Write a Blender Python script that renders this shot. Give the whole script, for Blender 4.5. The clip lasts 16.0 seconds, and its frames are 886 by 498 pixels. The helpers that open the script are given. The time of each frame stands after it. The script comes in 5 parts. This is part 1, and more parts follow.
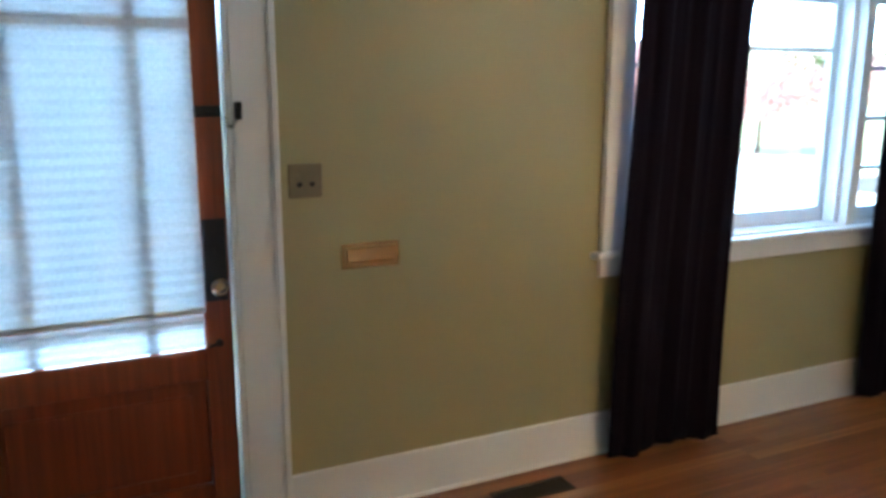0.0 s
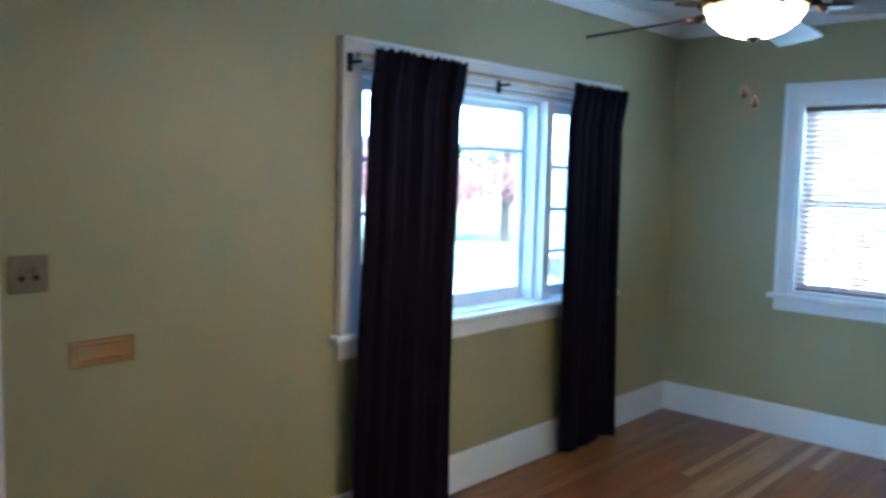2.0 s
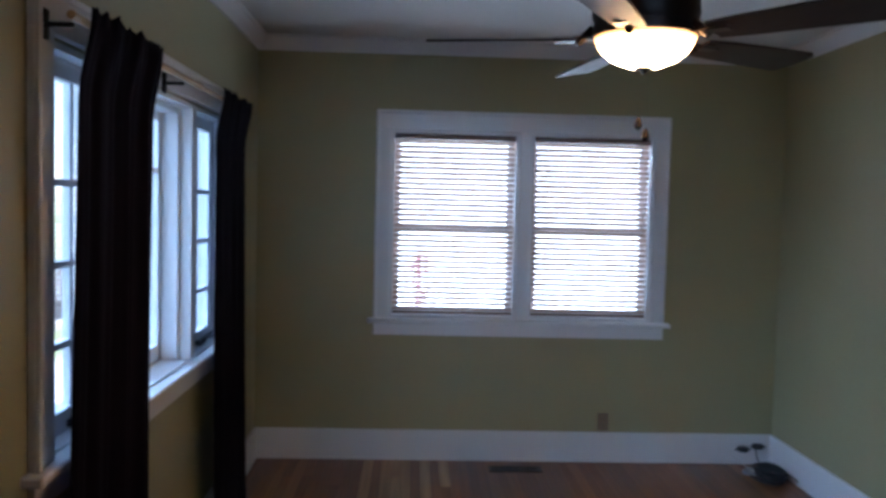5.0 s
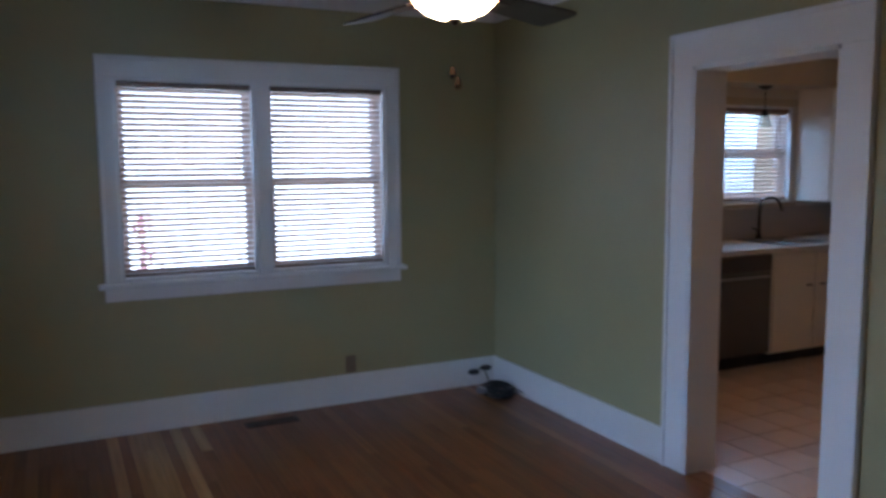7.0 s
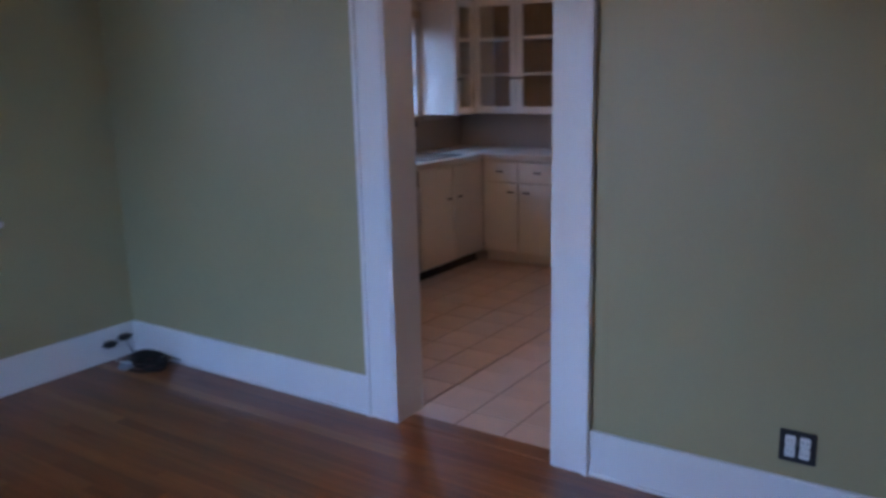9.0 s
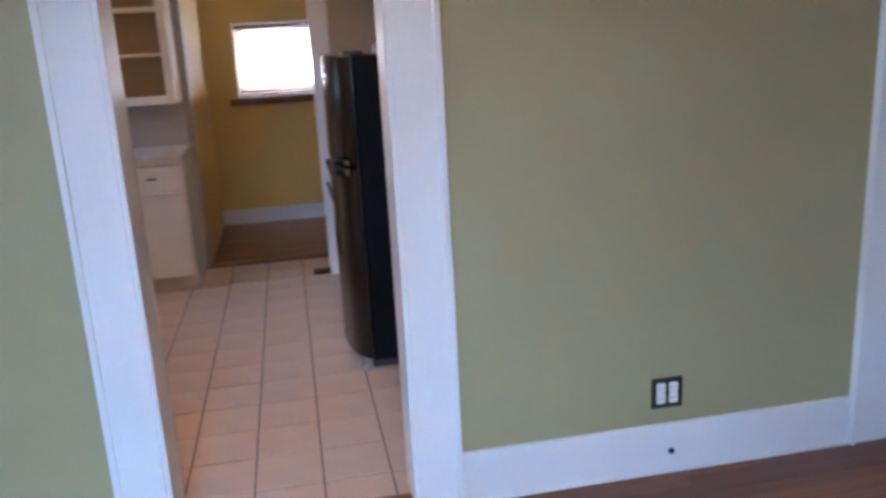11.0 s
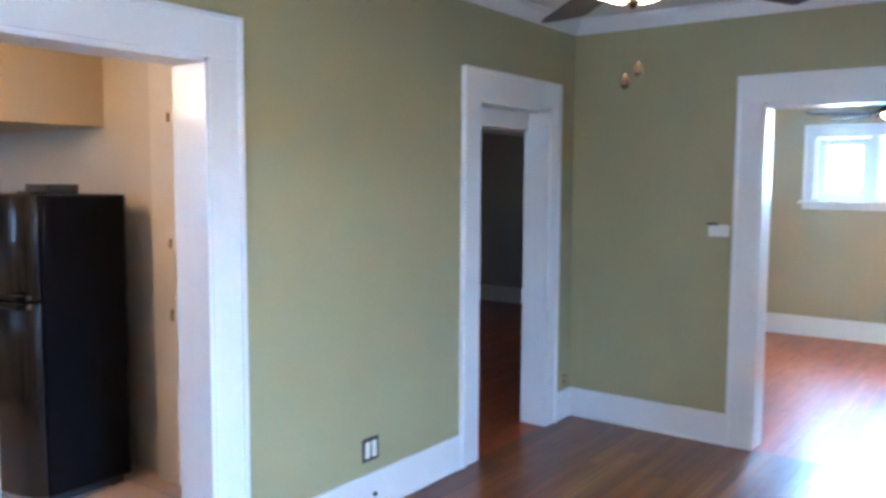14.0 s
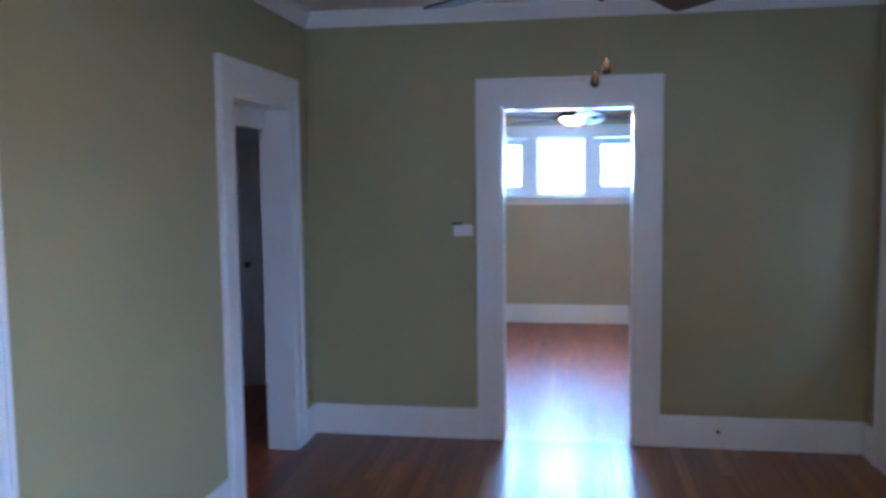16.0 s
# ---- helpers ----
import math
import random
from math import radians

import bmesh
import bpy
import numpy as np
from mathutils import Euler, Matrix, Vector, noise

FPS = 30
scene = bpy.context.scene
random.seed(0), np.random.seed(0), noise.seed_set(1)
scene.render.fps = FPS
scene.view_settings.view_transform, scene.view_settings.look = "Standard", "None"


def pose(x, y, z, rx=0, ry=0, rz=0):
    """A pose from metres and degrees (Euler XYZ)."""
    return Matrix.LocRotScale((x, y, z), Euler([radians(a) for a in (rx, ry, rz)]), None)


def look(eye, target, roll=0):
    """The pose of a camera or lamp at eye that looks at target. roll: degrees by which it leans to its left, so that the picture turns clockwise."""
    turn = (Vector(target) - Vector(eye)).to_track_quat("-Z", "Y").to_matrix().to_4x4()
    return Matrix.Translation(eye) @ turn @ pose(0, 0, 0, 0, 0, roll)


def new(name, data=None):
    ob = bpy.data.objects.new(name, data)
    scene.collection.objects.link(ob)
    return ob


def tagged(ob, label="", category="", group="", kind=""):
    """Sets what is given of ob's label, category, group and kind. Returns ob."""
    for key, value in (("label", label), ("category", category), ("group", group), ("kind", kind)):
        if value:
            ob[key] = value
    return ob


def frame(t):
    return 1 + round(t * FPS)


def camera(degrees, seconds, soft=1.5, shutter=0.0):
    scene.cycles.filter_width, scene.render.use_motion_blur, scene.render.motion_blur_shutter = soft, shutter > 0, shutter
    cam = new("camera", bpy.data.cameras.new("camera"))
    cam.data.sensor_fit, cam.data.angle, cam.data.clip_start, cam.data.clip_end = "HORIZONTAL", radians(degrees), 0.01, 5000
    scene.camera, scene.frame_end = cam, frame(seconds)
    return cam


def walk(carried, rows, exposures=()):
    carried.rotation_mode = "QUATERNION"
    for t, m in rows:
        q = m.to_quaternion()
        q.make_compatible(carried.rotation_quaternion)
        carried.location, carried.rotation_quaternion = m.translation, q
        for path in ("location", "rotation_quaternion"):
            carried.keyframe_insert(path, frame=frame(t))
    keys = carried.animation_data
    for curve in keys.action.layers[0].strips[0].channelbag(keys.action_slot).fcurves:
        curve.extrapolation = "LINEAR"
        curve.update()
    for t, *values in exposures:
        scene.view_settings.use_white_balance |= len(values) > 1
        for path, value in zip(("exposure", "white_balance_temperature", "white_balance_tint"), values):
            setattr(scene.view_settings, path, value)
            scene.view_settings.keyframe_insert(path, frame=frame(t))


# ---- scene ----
cam = camera(58.0, 16.0, soft=3.3, shutter=0.5)
PATH = [
    (0, 0.757, 0.672, 1.554, 25.49, -11.85, -0.17),
    (0.5, 0.617, 0.628, 1.559, 31.84, -9.20, -1.27),
    (1, 0.542, 0.627, 1.579, 37.94, -7.63, -0.38),
    (1.5, 0.539, 0.596, 1.566, 42.36, -6.07, -0.55),
    (2, 0.574, 0.691, 1.559, 47.08, -5.26, -1.36),
    (2.5, 0.652, 0.937, 1.588, 54.26, -4.99, -0.82),
    (3, 0.637, 1.180, 1.592, 62.06, -5.10, -1.30),
    (5.5, 0.709, 2.506, 1.568, 99.26, -3.31, -0.62),
    (6, 0.772, 2.628, 1.557, 105.80, -4.29, 0.03),
    (6.5, 0.778, 2.689, 1.564, 111.19, -5.32, -0.01),
    (7, 0.741, 2.772, 1.560, 116.01, -6.24, 0.38),
    (7.5, 0.756, 2.831, 1.578, 121.52, -8.34, 0.18),
    (8, 1.014, 2.771, 1.538, 128.37, -9.47, 0.45),
    (8.5, 1.264, 2.698, 1.554, 136.56, -11.27, -0.03),
    (9, 1.585, 2.685, 1.538, 145.89, -12.28, 1.34),
    (11.5, 3.584, 2.342, 1.524, 200.50, -14.26, 0.63),
    (12, 3.923, 2.380, 1.558, 208.94, -11.83, -1.85),
    (12.5, 4.157, 2.551, 1.584, 215.35, -10.42, -0.93),
    (13, 4.425, 2.559, 1.571, 222.52, -8.35, 1.46),
    (13.5, 4.592, 2.420, 1.525, 228.70, -6.16, 0.32),
    (14, 4.735, 2.448, 1.560, 233.48, -4.91, -0.33),
    (14.5, 4.793, 2.345, 1.586, 239.61, -4.97, -1.06),
    (15, 4.861, 2.109, 1.585, 247.87, -4.77, 0.68),
    (15.5, 4.816, 1.824, 1.570, 253.61, -4.41, 0.81),
    (16, 4.739, 1.597, 1.585, 260.88, -5.06, 0.63),
]
EXPOSURES = [(0, 3.0, 5350, -3), (1.5, 3.05, 4400, -7), (3, 2.3, 4500, -5), (5.5, 1.38, 5550, 12), (7, 1.2, 5450, 11), (9, 1.6, 4900, 16), (11.5, 2.95, 5400, 8), (12.5, 3.35, 5000, 4), (13.5, 3.5, 4900, 2), (14.5, 3.25, 4950, 3), (16, 2.4, 4700, 10)]
SKY, DAY, BOWL_GLOW, BULB_GLOW = 0.15, 0.4, 23.0, 47.0


def keyed(t, x, y, z, heading, pitch, lean):
    return (t, pose(x, y, z, 90 + pitch, 0, -heading) @ pose(0, 0, 0, 0, 0, -lean))


walk(cam, [keyed(*row) for row in PATH], exposures=EXPOSURES)

# ---- world and daylight ----
world = bpy.data.worlds.new("world")
scene.world = world
world.use_nodes = True
wn = world.node_tree
sky = wn.nodes.new("ShaderNodeTexSky")
sky.sky_type, sky.sun_disc = "NISHITA", False
sky.sun_elevation, sky.sun_rotation = radians(52), radians(215)
wn.nodes["Background"].inputs["Strength"].default_value = SKY
wn.links.new(sky.outputs[0], wn.nodes["Background"].inputs["Color"])
sun = new("sun", bpy.data.lights.new("sun", "SUN"))
sun.data.energy, sun.data.angle, sun.data.color = 5.0, radians(2), (1.0, 0.95, 0.88)
az, el = radians(215), radians(52)
sun_from = Vector((math.sin(az) * math.cos(el), math.cos(az) * math.cos(el), math.sin(el)))
sun.matrix_world = look(sun_from * 30, (0, 0, 0))


def sky_opening(name, place, target, width, height, watts, color=(0.46, 0.69, 1.0)):
    """Daylight of the sky through one opening; the dark room's is an added one."""
    lamp = new(name, bpy.data.lights.new(name, "AREA"))
    lamp.data.shape, lamp.data.size, lamp.data.size_y = "RECTANGLE", width, height
    lamp.data.energy, lamp.data.color = watts * DAY, color
    lamp.matrix_world = look(place, target)
    return lamp


sky_opening("sky_east", (6.6, 1.63, 1.7), (0, 1.63, 1.4), 2.6, 1.8, 100, (0.70, 0.82, 1.0))
sky_opening("sky_north", (6.5, 8.9, 3.3), (6.5, 0.0, 1.0), 13.0, 2.5, 1950)
sky_opening("sky_bedroom", (-4.3, 1.49, 1.7), (0, 1.49, 1.5), 1.8, 0.8, 112)
sky_opening("sky_kitchen", (5.95, -2.46, 1.65), (0, -2.46, 1.4), 0.8, 0.9, 22)
sky_opening("sky_back_room", (3.2, -5.4, 1.45), (3.2, 0, 1.3), 0.9, 0.8, 26, (0.85, 0.9, 1.0))
# added weak fill lamp behind an unseen opening, to lift the dark room
sky_opening("dark_room_fill", (-0.2, -5.1, 1.5), (-1.2, -2.0, 1.0), 0.8, 0.8, 0.4, (0.9, 0.92, 1.0))
sky_opening("sky_front_door", (0.8, 5.2, 1.6), (0.8, 0, 1.1), 1.2, 1.3, 3.4)


# ---- materials ----
def material(name):
    m = bpy.data.materials.new(name)
    m.use_nodes = True
    return m, m.node_tree.nodes, m.node_tree.links, m.node_tree.nodes["Principled BSDF"]


def surface(name, color, rough=0.5, metal=0.0, vary=0.12, coarse=2.0, fine=60.0, bump=0.1, depth=0.002, stretch=(1, 1, 1), coat=0.0):
    """A plain finish with broad mottling, fine grain and relief."""
    m, n, l, b = material(name)
    co = n.new("ShaderNodeTexCoord")
    mp = n.new("ShaderNodeMapping")
    mp.inputs["Scale"].default_value = stretch
    l.new(co.outputs["Object"], mp.inputs["Vector"])
    big, small = n.new("ShaderNodeTexNoise"), n.new("ShaderNodeTexNoise")
    big.inputs["Scale"].default_value, small.inputs["Scale"].default_value = coarse, fine
    big.inputs["Detail"].default_value, small.inputs["Detail"].default_value = 4, 3
    for t in (big, small):
        l.new(mp.outputs[0], t.inputs["Vector"])
    mix = n.new("ShaderNodeMath")
    mix.operation = "MULTIPLY_ADD"
    mix.inputs[1].default_value = 0.35
    l.new(small.outputs["Fac"], mix.inputs[0])
    l.new(big.outputs["Fac"], mix.inputs[2])
    ramp = n.new("ShaderNodeValToRGB")
    ramp.color_ramp.elements[0].position, ramp.color_ramp.elements[1].position = 0.4, 0.95
    ramp.color_ramp.elements[0].color = (*[c * (1 - vary) for c in color], 1)
    ramp.color_ramp.elements[1].color = (*[min(1, c * (1 + vary)) for c in color], 1)
    l.new(mix.outputs[0], ramp.inputs[0])
    l.new(ramp.outputs[0], b.inputs["Base Color"])
    rr = n.new("ShaderNodeMapRange")
    rr.inputs["To Min"].default_value, rr.inputs["To Max"].default_value = rough * 0.85, min(1, rough * 1.2)
    l.new(big.outputs["Fac"], rr.inputs["Value"])
    l.new(rr.outputs[0], b.inputs["Roughness"])
    bp = n.new("ShaderNodeBump")
    bp.inputs["Strength"].default_value, bp.inputs["Distance"].default_value = bump, depth
    l.new(small.outputs["Fac"], bp.inputs["Height"])
    l.new(bp.outputs[0], b.inputs["Normal"])
    b.inputs["Metallic"].default_value = metal
    b.inputs["Coat Weight"].default_value = coat
    return m


def timber(name, tones, rough=0.25, pick="object", along="x", size=1.0, coat=0.3):
    """Finished wood: each piece takes its own tone; grain runs along one axis."""
    m, n, l, b = material(name)
    if pick == "island":
        rnd = n.new("ShaderNodeNewGeometry").outputs["Random Per Island"]
    else:
        rnd = n.new("ShaderNodeObjectInfo").outputs["Random"]
    ramp = n.new("ShaderNodeValToRGB")
    els = ramp.color_ramp.elements
    while len(els) < len(tones):
        els.new(0.5)
    for e, (p, c) in zip(els, tones):
        e.position, e.color = p, (*c, 1)
    l.new(rnd, ramp.inputs[0])
    co = n.new("ShaderNodeTexCoord")
    mp = n.new("ShaderNodeMapping")
    mp.inputs["Scale"].default_value = (1.2 * size, 34 * size, 34 * size) if along == "x" else ((34 * size, 34 * size, 1.2 * size) if along == "z" else (34 * size, 1.2 * size, 34 * size))
    add = n.new("ShaderNodeVectorMath")
    add.operation = "ADD"
    sc = n.new("ShaderNodeVectorMath")
    sc.operation = "SCALE"
    sc.inputs[0].default_value, = ((17.0, 31.0, 7.0),)
    l.new(rnd, sc.inputs["Scale"])
    l.new(co.outputs["Object"], add.inputs[0])
    l.new(sc.outputs[0], add.inputs[1])
    l.new(add.outputs[0], mp.inputs["Vector"])
    gr, wear = n.new("ShaderNodeTexNoise"), n.new("ShaderNodeTexNoise")
    gr.inputs["Scale"].default_value, gr.inputs["Detail"].default_value, gr.inputs["Distortion"].default_value = 1.6, 6, 0.6
    wear.inputs["Scale"].default_value, wear.inputs["Detail"].default_value = 1.7, 5
    l.new(mp.outputs[0], gr.inputs["Vector"])
    l.new(co.outputs["Object"], wear.inputs["Vector"])
    dark = n.new("ShaderNodeMixRGB")
    dark.blend_type = "MULTIPLY"
    rg = n.new("ShaderNodeValToRGB")
    rg.color_ramp.elements[0].position, rg.color_ramp.elements[1].position = 0.3, 0.7
    rg.color_ramp.elements[0].color, rg.color_ramp.elements[1].color = (0.55, 0.5, 0.45, 1), (1.1, 1.1, 1.1, 1)
    l.new(gr.outputs["Fac"], rg.inputs[0])
    dark.inputs[0].default_value = 0.8
    l.new(ramp.outputs[0], dark.inputs[1])
    l.new(rg.outputs[0], dark.inputs[2])
    l.new(dark.outputs[0], b.inputs["Base Color"])
    rr = n.new("ShaderNodeMapRange")
    rr.inputs["From Min"].default_value, rr.inputs["From Max"].default_value = 0.3, 0.7
    rr.inputs["To Min"].default_value, rr.inputs["To Max"].default_value = rough * 0.8, rough * 1.5
    l.new(wear.outputs["Fac"], rr.inputs["Value"])
    l.new(rr.outputs[0], b.inputs["Roughness"])
    bp = n.new("ShaderNodeBump")
    bp.inputs["Strength"].default_value, bp.inputs["Distance"].default_value = 0.08, 0.001
    l.new(gr.outputs["Fac"], bp.inputs["Height"])
    l.new(bp.outputs[0], b.inputs["Normal"])
    b.inputs["Coat Weight"].default_value, b.inputs["Coat Roughness"].default_value = coat, rough * 0.6
    return m


def clear_glass(name, tint=(1, 1, 1)):
    m, n, l, b = material(name)
    b.inputs["Base Color"].default_value = (*tint, 1)
    b.inputs["Transmission Weight"].default_value, b.inputs["Roughness"].default_value, b.inputs["IOR"].default_value = 1.0, 0.01, 1.45
    return m


def glow(name, color, strength):
    m, n, l, b = material(name)
    b.inputs["Base Color"].default_value = (0.9, 0.85, 0.75, 1)
    b.inputs["Emission Color"].default_value, b.inputs["Emission Strength"].default_value = (*color, 1), strength
    b.inputs["Roughness"].default_value = 0.3
    return m


def lit_bowl(name, low, high, strength):
    """Frosted glass with bulbs behind it: palest at the foot, amber and dim at the rim."""
    m, n, l, b = material(name)
    b.inputs["Base Color"].default_value, b.inputs["Roughness"].default_value = (0.9, 0.85, 0.75, 1), 0.3
    co, sep, span = n.new("ShaderNodeTexCoord"), n.new("ShaderNodeSeparateXYZ"), n.new("ShaderNodeMapRange")
    l.new(co.outputs["Object"], sep.inputs[0])
    l.new(sep.outputs["Z"], span.inputs["Value"])
    span.inputs["From Min"].default_value, span.inputs["From Max"].default_value = low, high
    hue, power = n.new("ShaderNodeValToRGB"), n.new("ShaderNodeMapRange")
    hue.color_ramp.elements[0].color, hue.color_ramp.elements[0].position = (1.0, 0.64, 0.31, 1), 0.2
    hue.color_ramp.elements[1].color = (1.0, 0.42, 0.10, 1)
    power.interpolation_type = "SMOOTHSTEP"
    power.inputs["From Min"].default_value, power.inputs["From Max"].default_value = 0.15, 1.0
    power.inputs["To Min"].default_value, power.inputs["To Max"].default_value = strength, strength * 0.018
    l.new(span.outputs[0], hue.inputs[0])
    l.new(span.outputs[0], power.inputs["Value"])
    l.new(hue.outputs[0], b.inputs["Emission Color"])
    l.new(power.outputs[0], b.inputs["Emission Strength"])
    return m


def cloth(name, color, through_light, rough=0.9, weave=900.0, sheen=0.15):
    m, n, l, b = material(name)
    co, wv = n.new("ShaderNodeTexCoord"), n.new("ShaderNodeTexNoise")
    wv.inputs["Scale"].default_value, wv.inputs["Detail"].default_value = weave * 0.1, 4
    l.new(co.outputs["Object"], wv.inputs["Vector"])
    ramp = n.new("ShaderNodeValToRGB")
    ramp.color_ramp.elements[0].color = (*[c * 0.8 for c in color], 1)
    ramp.color_ramp.elements[1].color = (*[min(1, c * 1.2) for c in color], 1)
    l.new(wv.outputs["Fac"], ramp.inputs[0])
    l.new(ramp.outputs[0], b.inputs["Base Color"])
    b.inputs["Roughness"].default_value = rough
    b.inputs["Sheen Weight"].default_value = sheen
    b.inputs["Specular IOR Level"].default_value = 0.25
    if through_light > 0:
        tr, mx, out = n.new("ShaderNodeBsdfTranslucent"), n.new("ShaderNodeMixShader"), n["Material Output"]
        l.new(ramp.outputs[0], tr.inputs["Color"])
        mx.inputs[0].default_value = through_light
        l.new(b.outputs[0], mx.inputs[1])
        l.new(tr.outputs[0], mx.inputs[2])
        l.new(mx.outputs[0], out.inputs["Surface"])
    return m


KHAKI = surface("khaki_wall_paint", (0.36, 0.325, 0.178), 0.42, vary=0.06, coarse=1.3, fine=220, bump=0.12, depth=0.001)
KITCHEN_WALL = surface("kitchen_wall_paint", (0.62, 0.58, 0.52), 0.5, vary=0.05, coarse=1.5, fine=200, bump=0.1, depth=0.001)
BEIGE = surface("beige_soffit_paint", (0.5, 0.42, 0.3), 0.5, vary=0.05, coarse=1.5, fine=200, bump=0.1, depth=0.001)
OCHRE = surface("ochre_wall_paint", (0.62, 0.42, 0.13), 0.55, vary=0.07, coarse=1.5, fine=200, bump=0.1, depth=0.001)
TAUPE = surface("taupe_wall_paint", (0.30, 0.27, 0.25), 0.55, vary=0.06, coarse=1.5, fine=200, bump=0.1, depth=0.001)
CEILING = surface("ceiling_paint", (0.72, 0.72, 0.71), 0.8, vary=0.04, coarse=2, fine=150, bump=0.2, depth=0.002)
TRIM = surface("white_trim_paint", (0.75, 0.75, 0.765), 0.3, vary=0.03, coarse=3, fine=120, bump=0.06, depth=0.001, stretch=(1, 1, 0.2))
CABINET = surface("cabinet_paint", (0.74, 0.70, 0.64), 0.35, vary=0.04, coarse=3, fine=100, bump=0.06, depth=0.001)
FLOOR_TONES = ((0.0, (0.145, 0.047, 0.015)), (0.3, (0.195, 0.066, 0.02)), (0.55, (0.25, 0.094, 0.028)), (0.8, (0.16, 0.052, 0.016)), (0.92, (0.28, 0.122, 0.042)), (1.0, (0.34, 0.165, 0.064)))
OAK = timber("oak_plank", FLOOR_TONES, 0.3)
# paler copy of the oak: window light reflected in the floor, put into the colour
SHEEN_OAK = timber("sheen_oak_plank", ((0, (0.31, 0.14, 0.052)), (0.5, (0.40, 0.22, 0.09)), (1, (0.48, 0.30, 0.14))), 0.3)
# redder than OAK; in the bedroom the tones also carry its lamp's warm light
RED_LAMPLIT_OAK = timber("red_lamplit_oak_plank", ((0.0, (0.30, 0.055, 0.013)), (0.3, (0.37, 0.073, 0.017)), (0.6, (0.41, 0.09, 0.022)), (0.85, (0.34, 0.065, 0.015)), (1.0, (0.46, 0.13, 0.038))), 0.3)
GAP = surface("floor_gap", (0.05, 0.025, 0.012), 0.8)
DOOR_WOOD = timber("stained_door_wood", ((0, (0.21, 0.043, 0.011)), (1, (0.25, 0.053, 0.014))), 0.3, along="z", coat=0.2)
BLADE = timber("dark_blade_wood", ((0, (0.02, 0.010, 0.007)), (1, (0.03, 0.015, 0.010))), 0.38, along="x", coat=0.0)
SLAT_RAIL = surface("blind_rail", (0.16, 0.09, 0.055), 0.4, vary=0.08, coarse=3, fine=40)
SLAT = surface("blind_slat", (0.62, 0.46, 0.37), 0.4, vary=0.08, coarse=3, fine=40, stretch=(1, 0.05, 1))
ROD = timber("wooden_rod", ((0, (0.5, 0.36, 0.2)), (1, (0.55, 0.4, 0.23))), 0.4)
BRONZE = surface("oiled_bronze", (0.03, 0.022, 0.018), 0.35, metal=0.8, vary=0.3)
MAIL_BRASS = surface("lacquered_brass", (0.52, 0.29, 0.10), 0.22, metal=0.6, vary=0.08, coarse=7, fine=60, bump=0.03)
BRASS = surface("aged_brass", (0.55, 0.36, 0.16), 0.32, metal=0.9, vary=0.2, coarse=20)
DULL_BRASS = surface("dull_brass", (0.20, 0.165, 0.11), 0.42, metal=0.6, vary=0.15, coarse=20)
BLACK_IRON = surface("black_iron", (0.018, 0.017, 0.018), 0.5, metal=0.5, vary=0.3)
STEEL = surface("brushed_steel", (0.55, 0.54, 0.52), 0.3, metal=1.0, vary=0.08, coarse=8)
WHITE_PLASTIC = surface("white_plastic", (0.78, 0.77, 0.74), 0.35, vary=0.03)
TAN_PLASTIC = surface("tan_plastic", (0.2, 0.15, 0.10), 0.4, vary=0.06)
DARK_PLASTIC = surface("dark_plastic", (0.025, 0.025, 0.028), 0.4, vary=0.2)
BLACK_GLOSS = surface("black_enamel", (0.005, 0.005, 0.007), 0.38, vary=0.2, coarse=6, fine=300, bump=0.1, depth=0.0006)
BLACK_DOOR = surface("black_gloss_door", (0.007, 0.006, 0.005), 0.2, vary=0.2, coarse=5, fine=90, bump=0.015, depth=0.0006)
BLACK_GLOSS.node_tree.nodes["Principled BSDF"].inputs["Specular IOR Level"].default_value = 0.09
CURTAIN = cloth("aubergine_cloth", (0.006, 0.004, 0.0095), 0.0, sheen=0.0)
CURTAIN.node_tree.nodes["Principled BSDF"].inputs["Specular IOR Level"].default_value = 0.08
SHADE = cloth("white_shade_cloth", (0.75, 0.77, 0.78), 0.07)
GLASS = clear_glass("window_glass")
CABINET_GLASS = clear_glass("cabinet_glass", (0.9, 0.88, 0.85))
CRYSTAL = clear_glass("knob_crystal")
BEDROOM_WALL = surface("tan_wall_paint", (0.42, 0.36, 0.245), 0.42, vary=0.06, coarse=1.3, fine=220, bump=0.12, depth=0.001)
SMALL_BOWL = lit_bowl("lit_small_bowl_glass", 1.995 + 0.0098 - 2.42, 1.995 + 0.0714 - 2.42, BOWL_GLOW * 2)
BOWL = lit_bowl("lit_bowl_glass", 1.968 + 0.014 - 2.58, 1.968 + 0.102 - 2.58, BOWL_GLOW)
BULB = glow("lit_bulb", (1.0, 0.52, 0.21), BULB_GLOW)
TILE = surface("floor_tile", (0.60, 0.45, 0.37), 0.3, vary=0.1, coarse=4, fine=60, bump=0.15, depth=0.002)
GROUT = surface("tile_grout", (0.16, 0.11, 0.085), 0.9, vary=0.2, coarse=6)
COUNTER = surface("counter_laminate", (0.62, 0.56, 0.49), 0.35, vary=0.06, coarse=8, fine=150)
SPLASH = surface("backsplash_paint", (0.4, 0.35, 0.31), 0.4, vary=0.05)
GRASS = surface("lawn", (0.22, 0.25, 0.14), 0.9, vary=0.4, coarse=0.8, fine=25, bump=0.6, depth=0.03)
ASPHALT = surface("asphalt", (0.055, 0.055, 0.057), 0.85, vary=0.2, coarse=0.7, fine=60, bump=0.4, depth=0.01)
CONCRETE = surface("concrete", (0.42, 0.41, 0.39), 0.85, vary=0.1, coarse=1, fine=40, bump=0.3, depth=0.005)
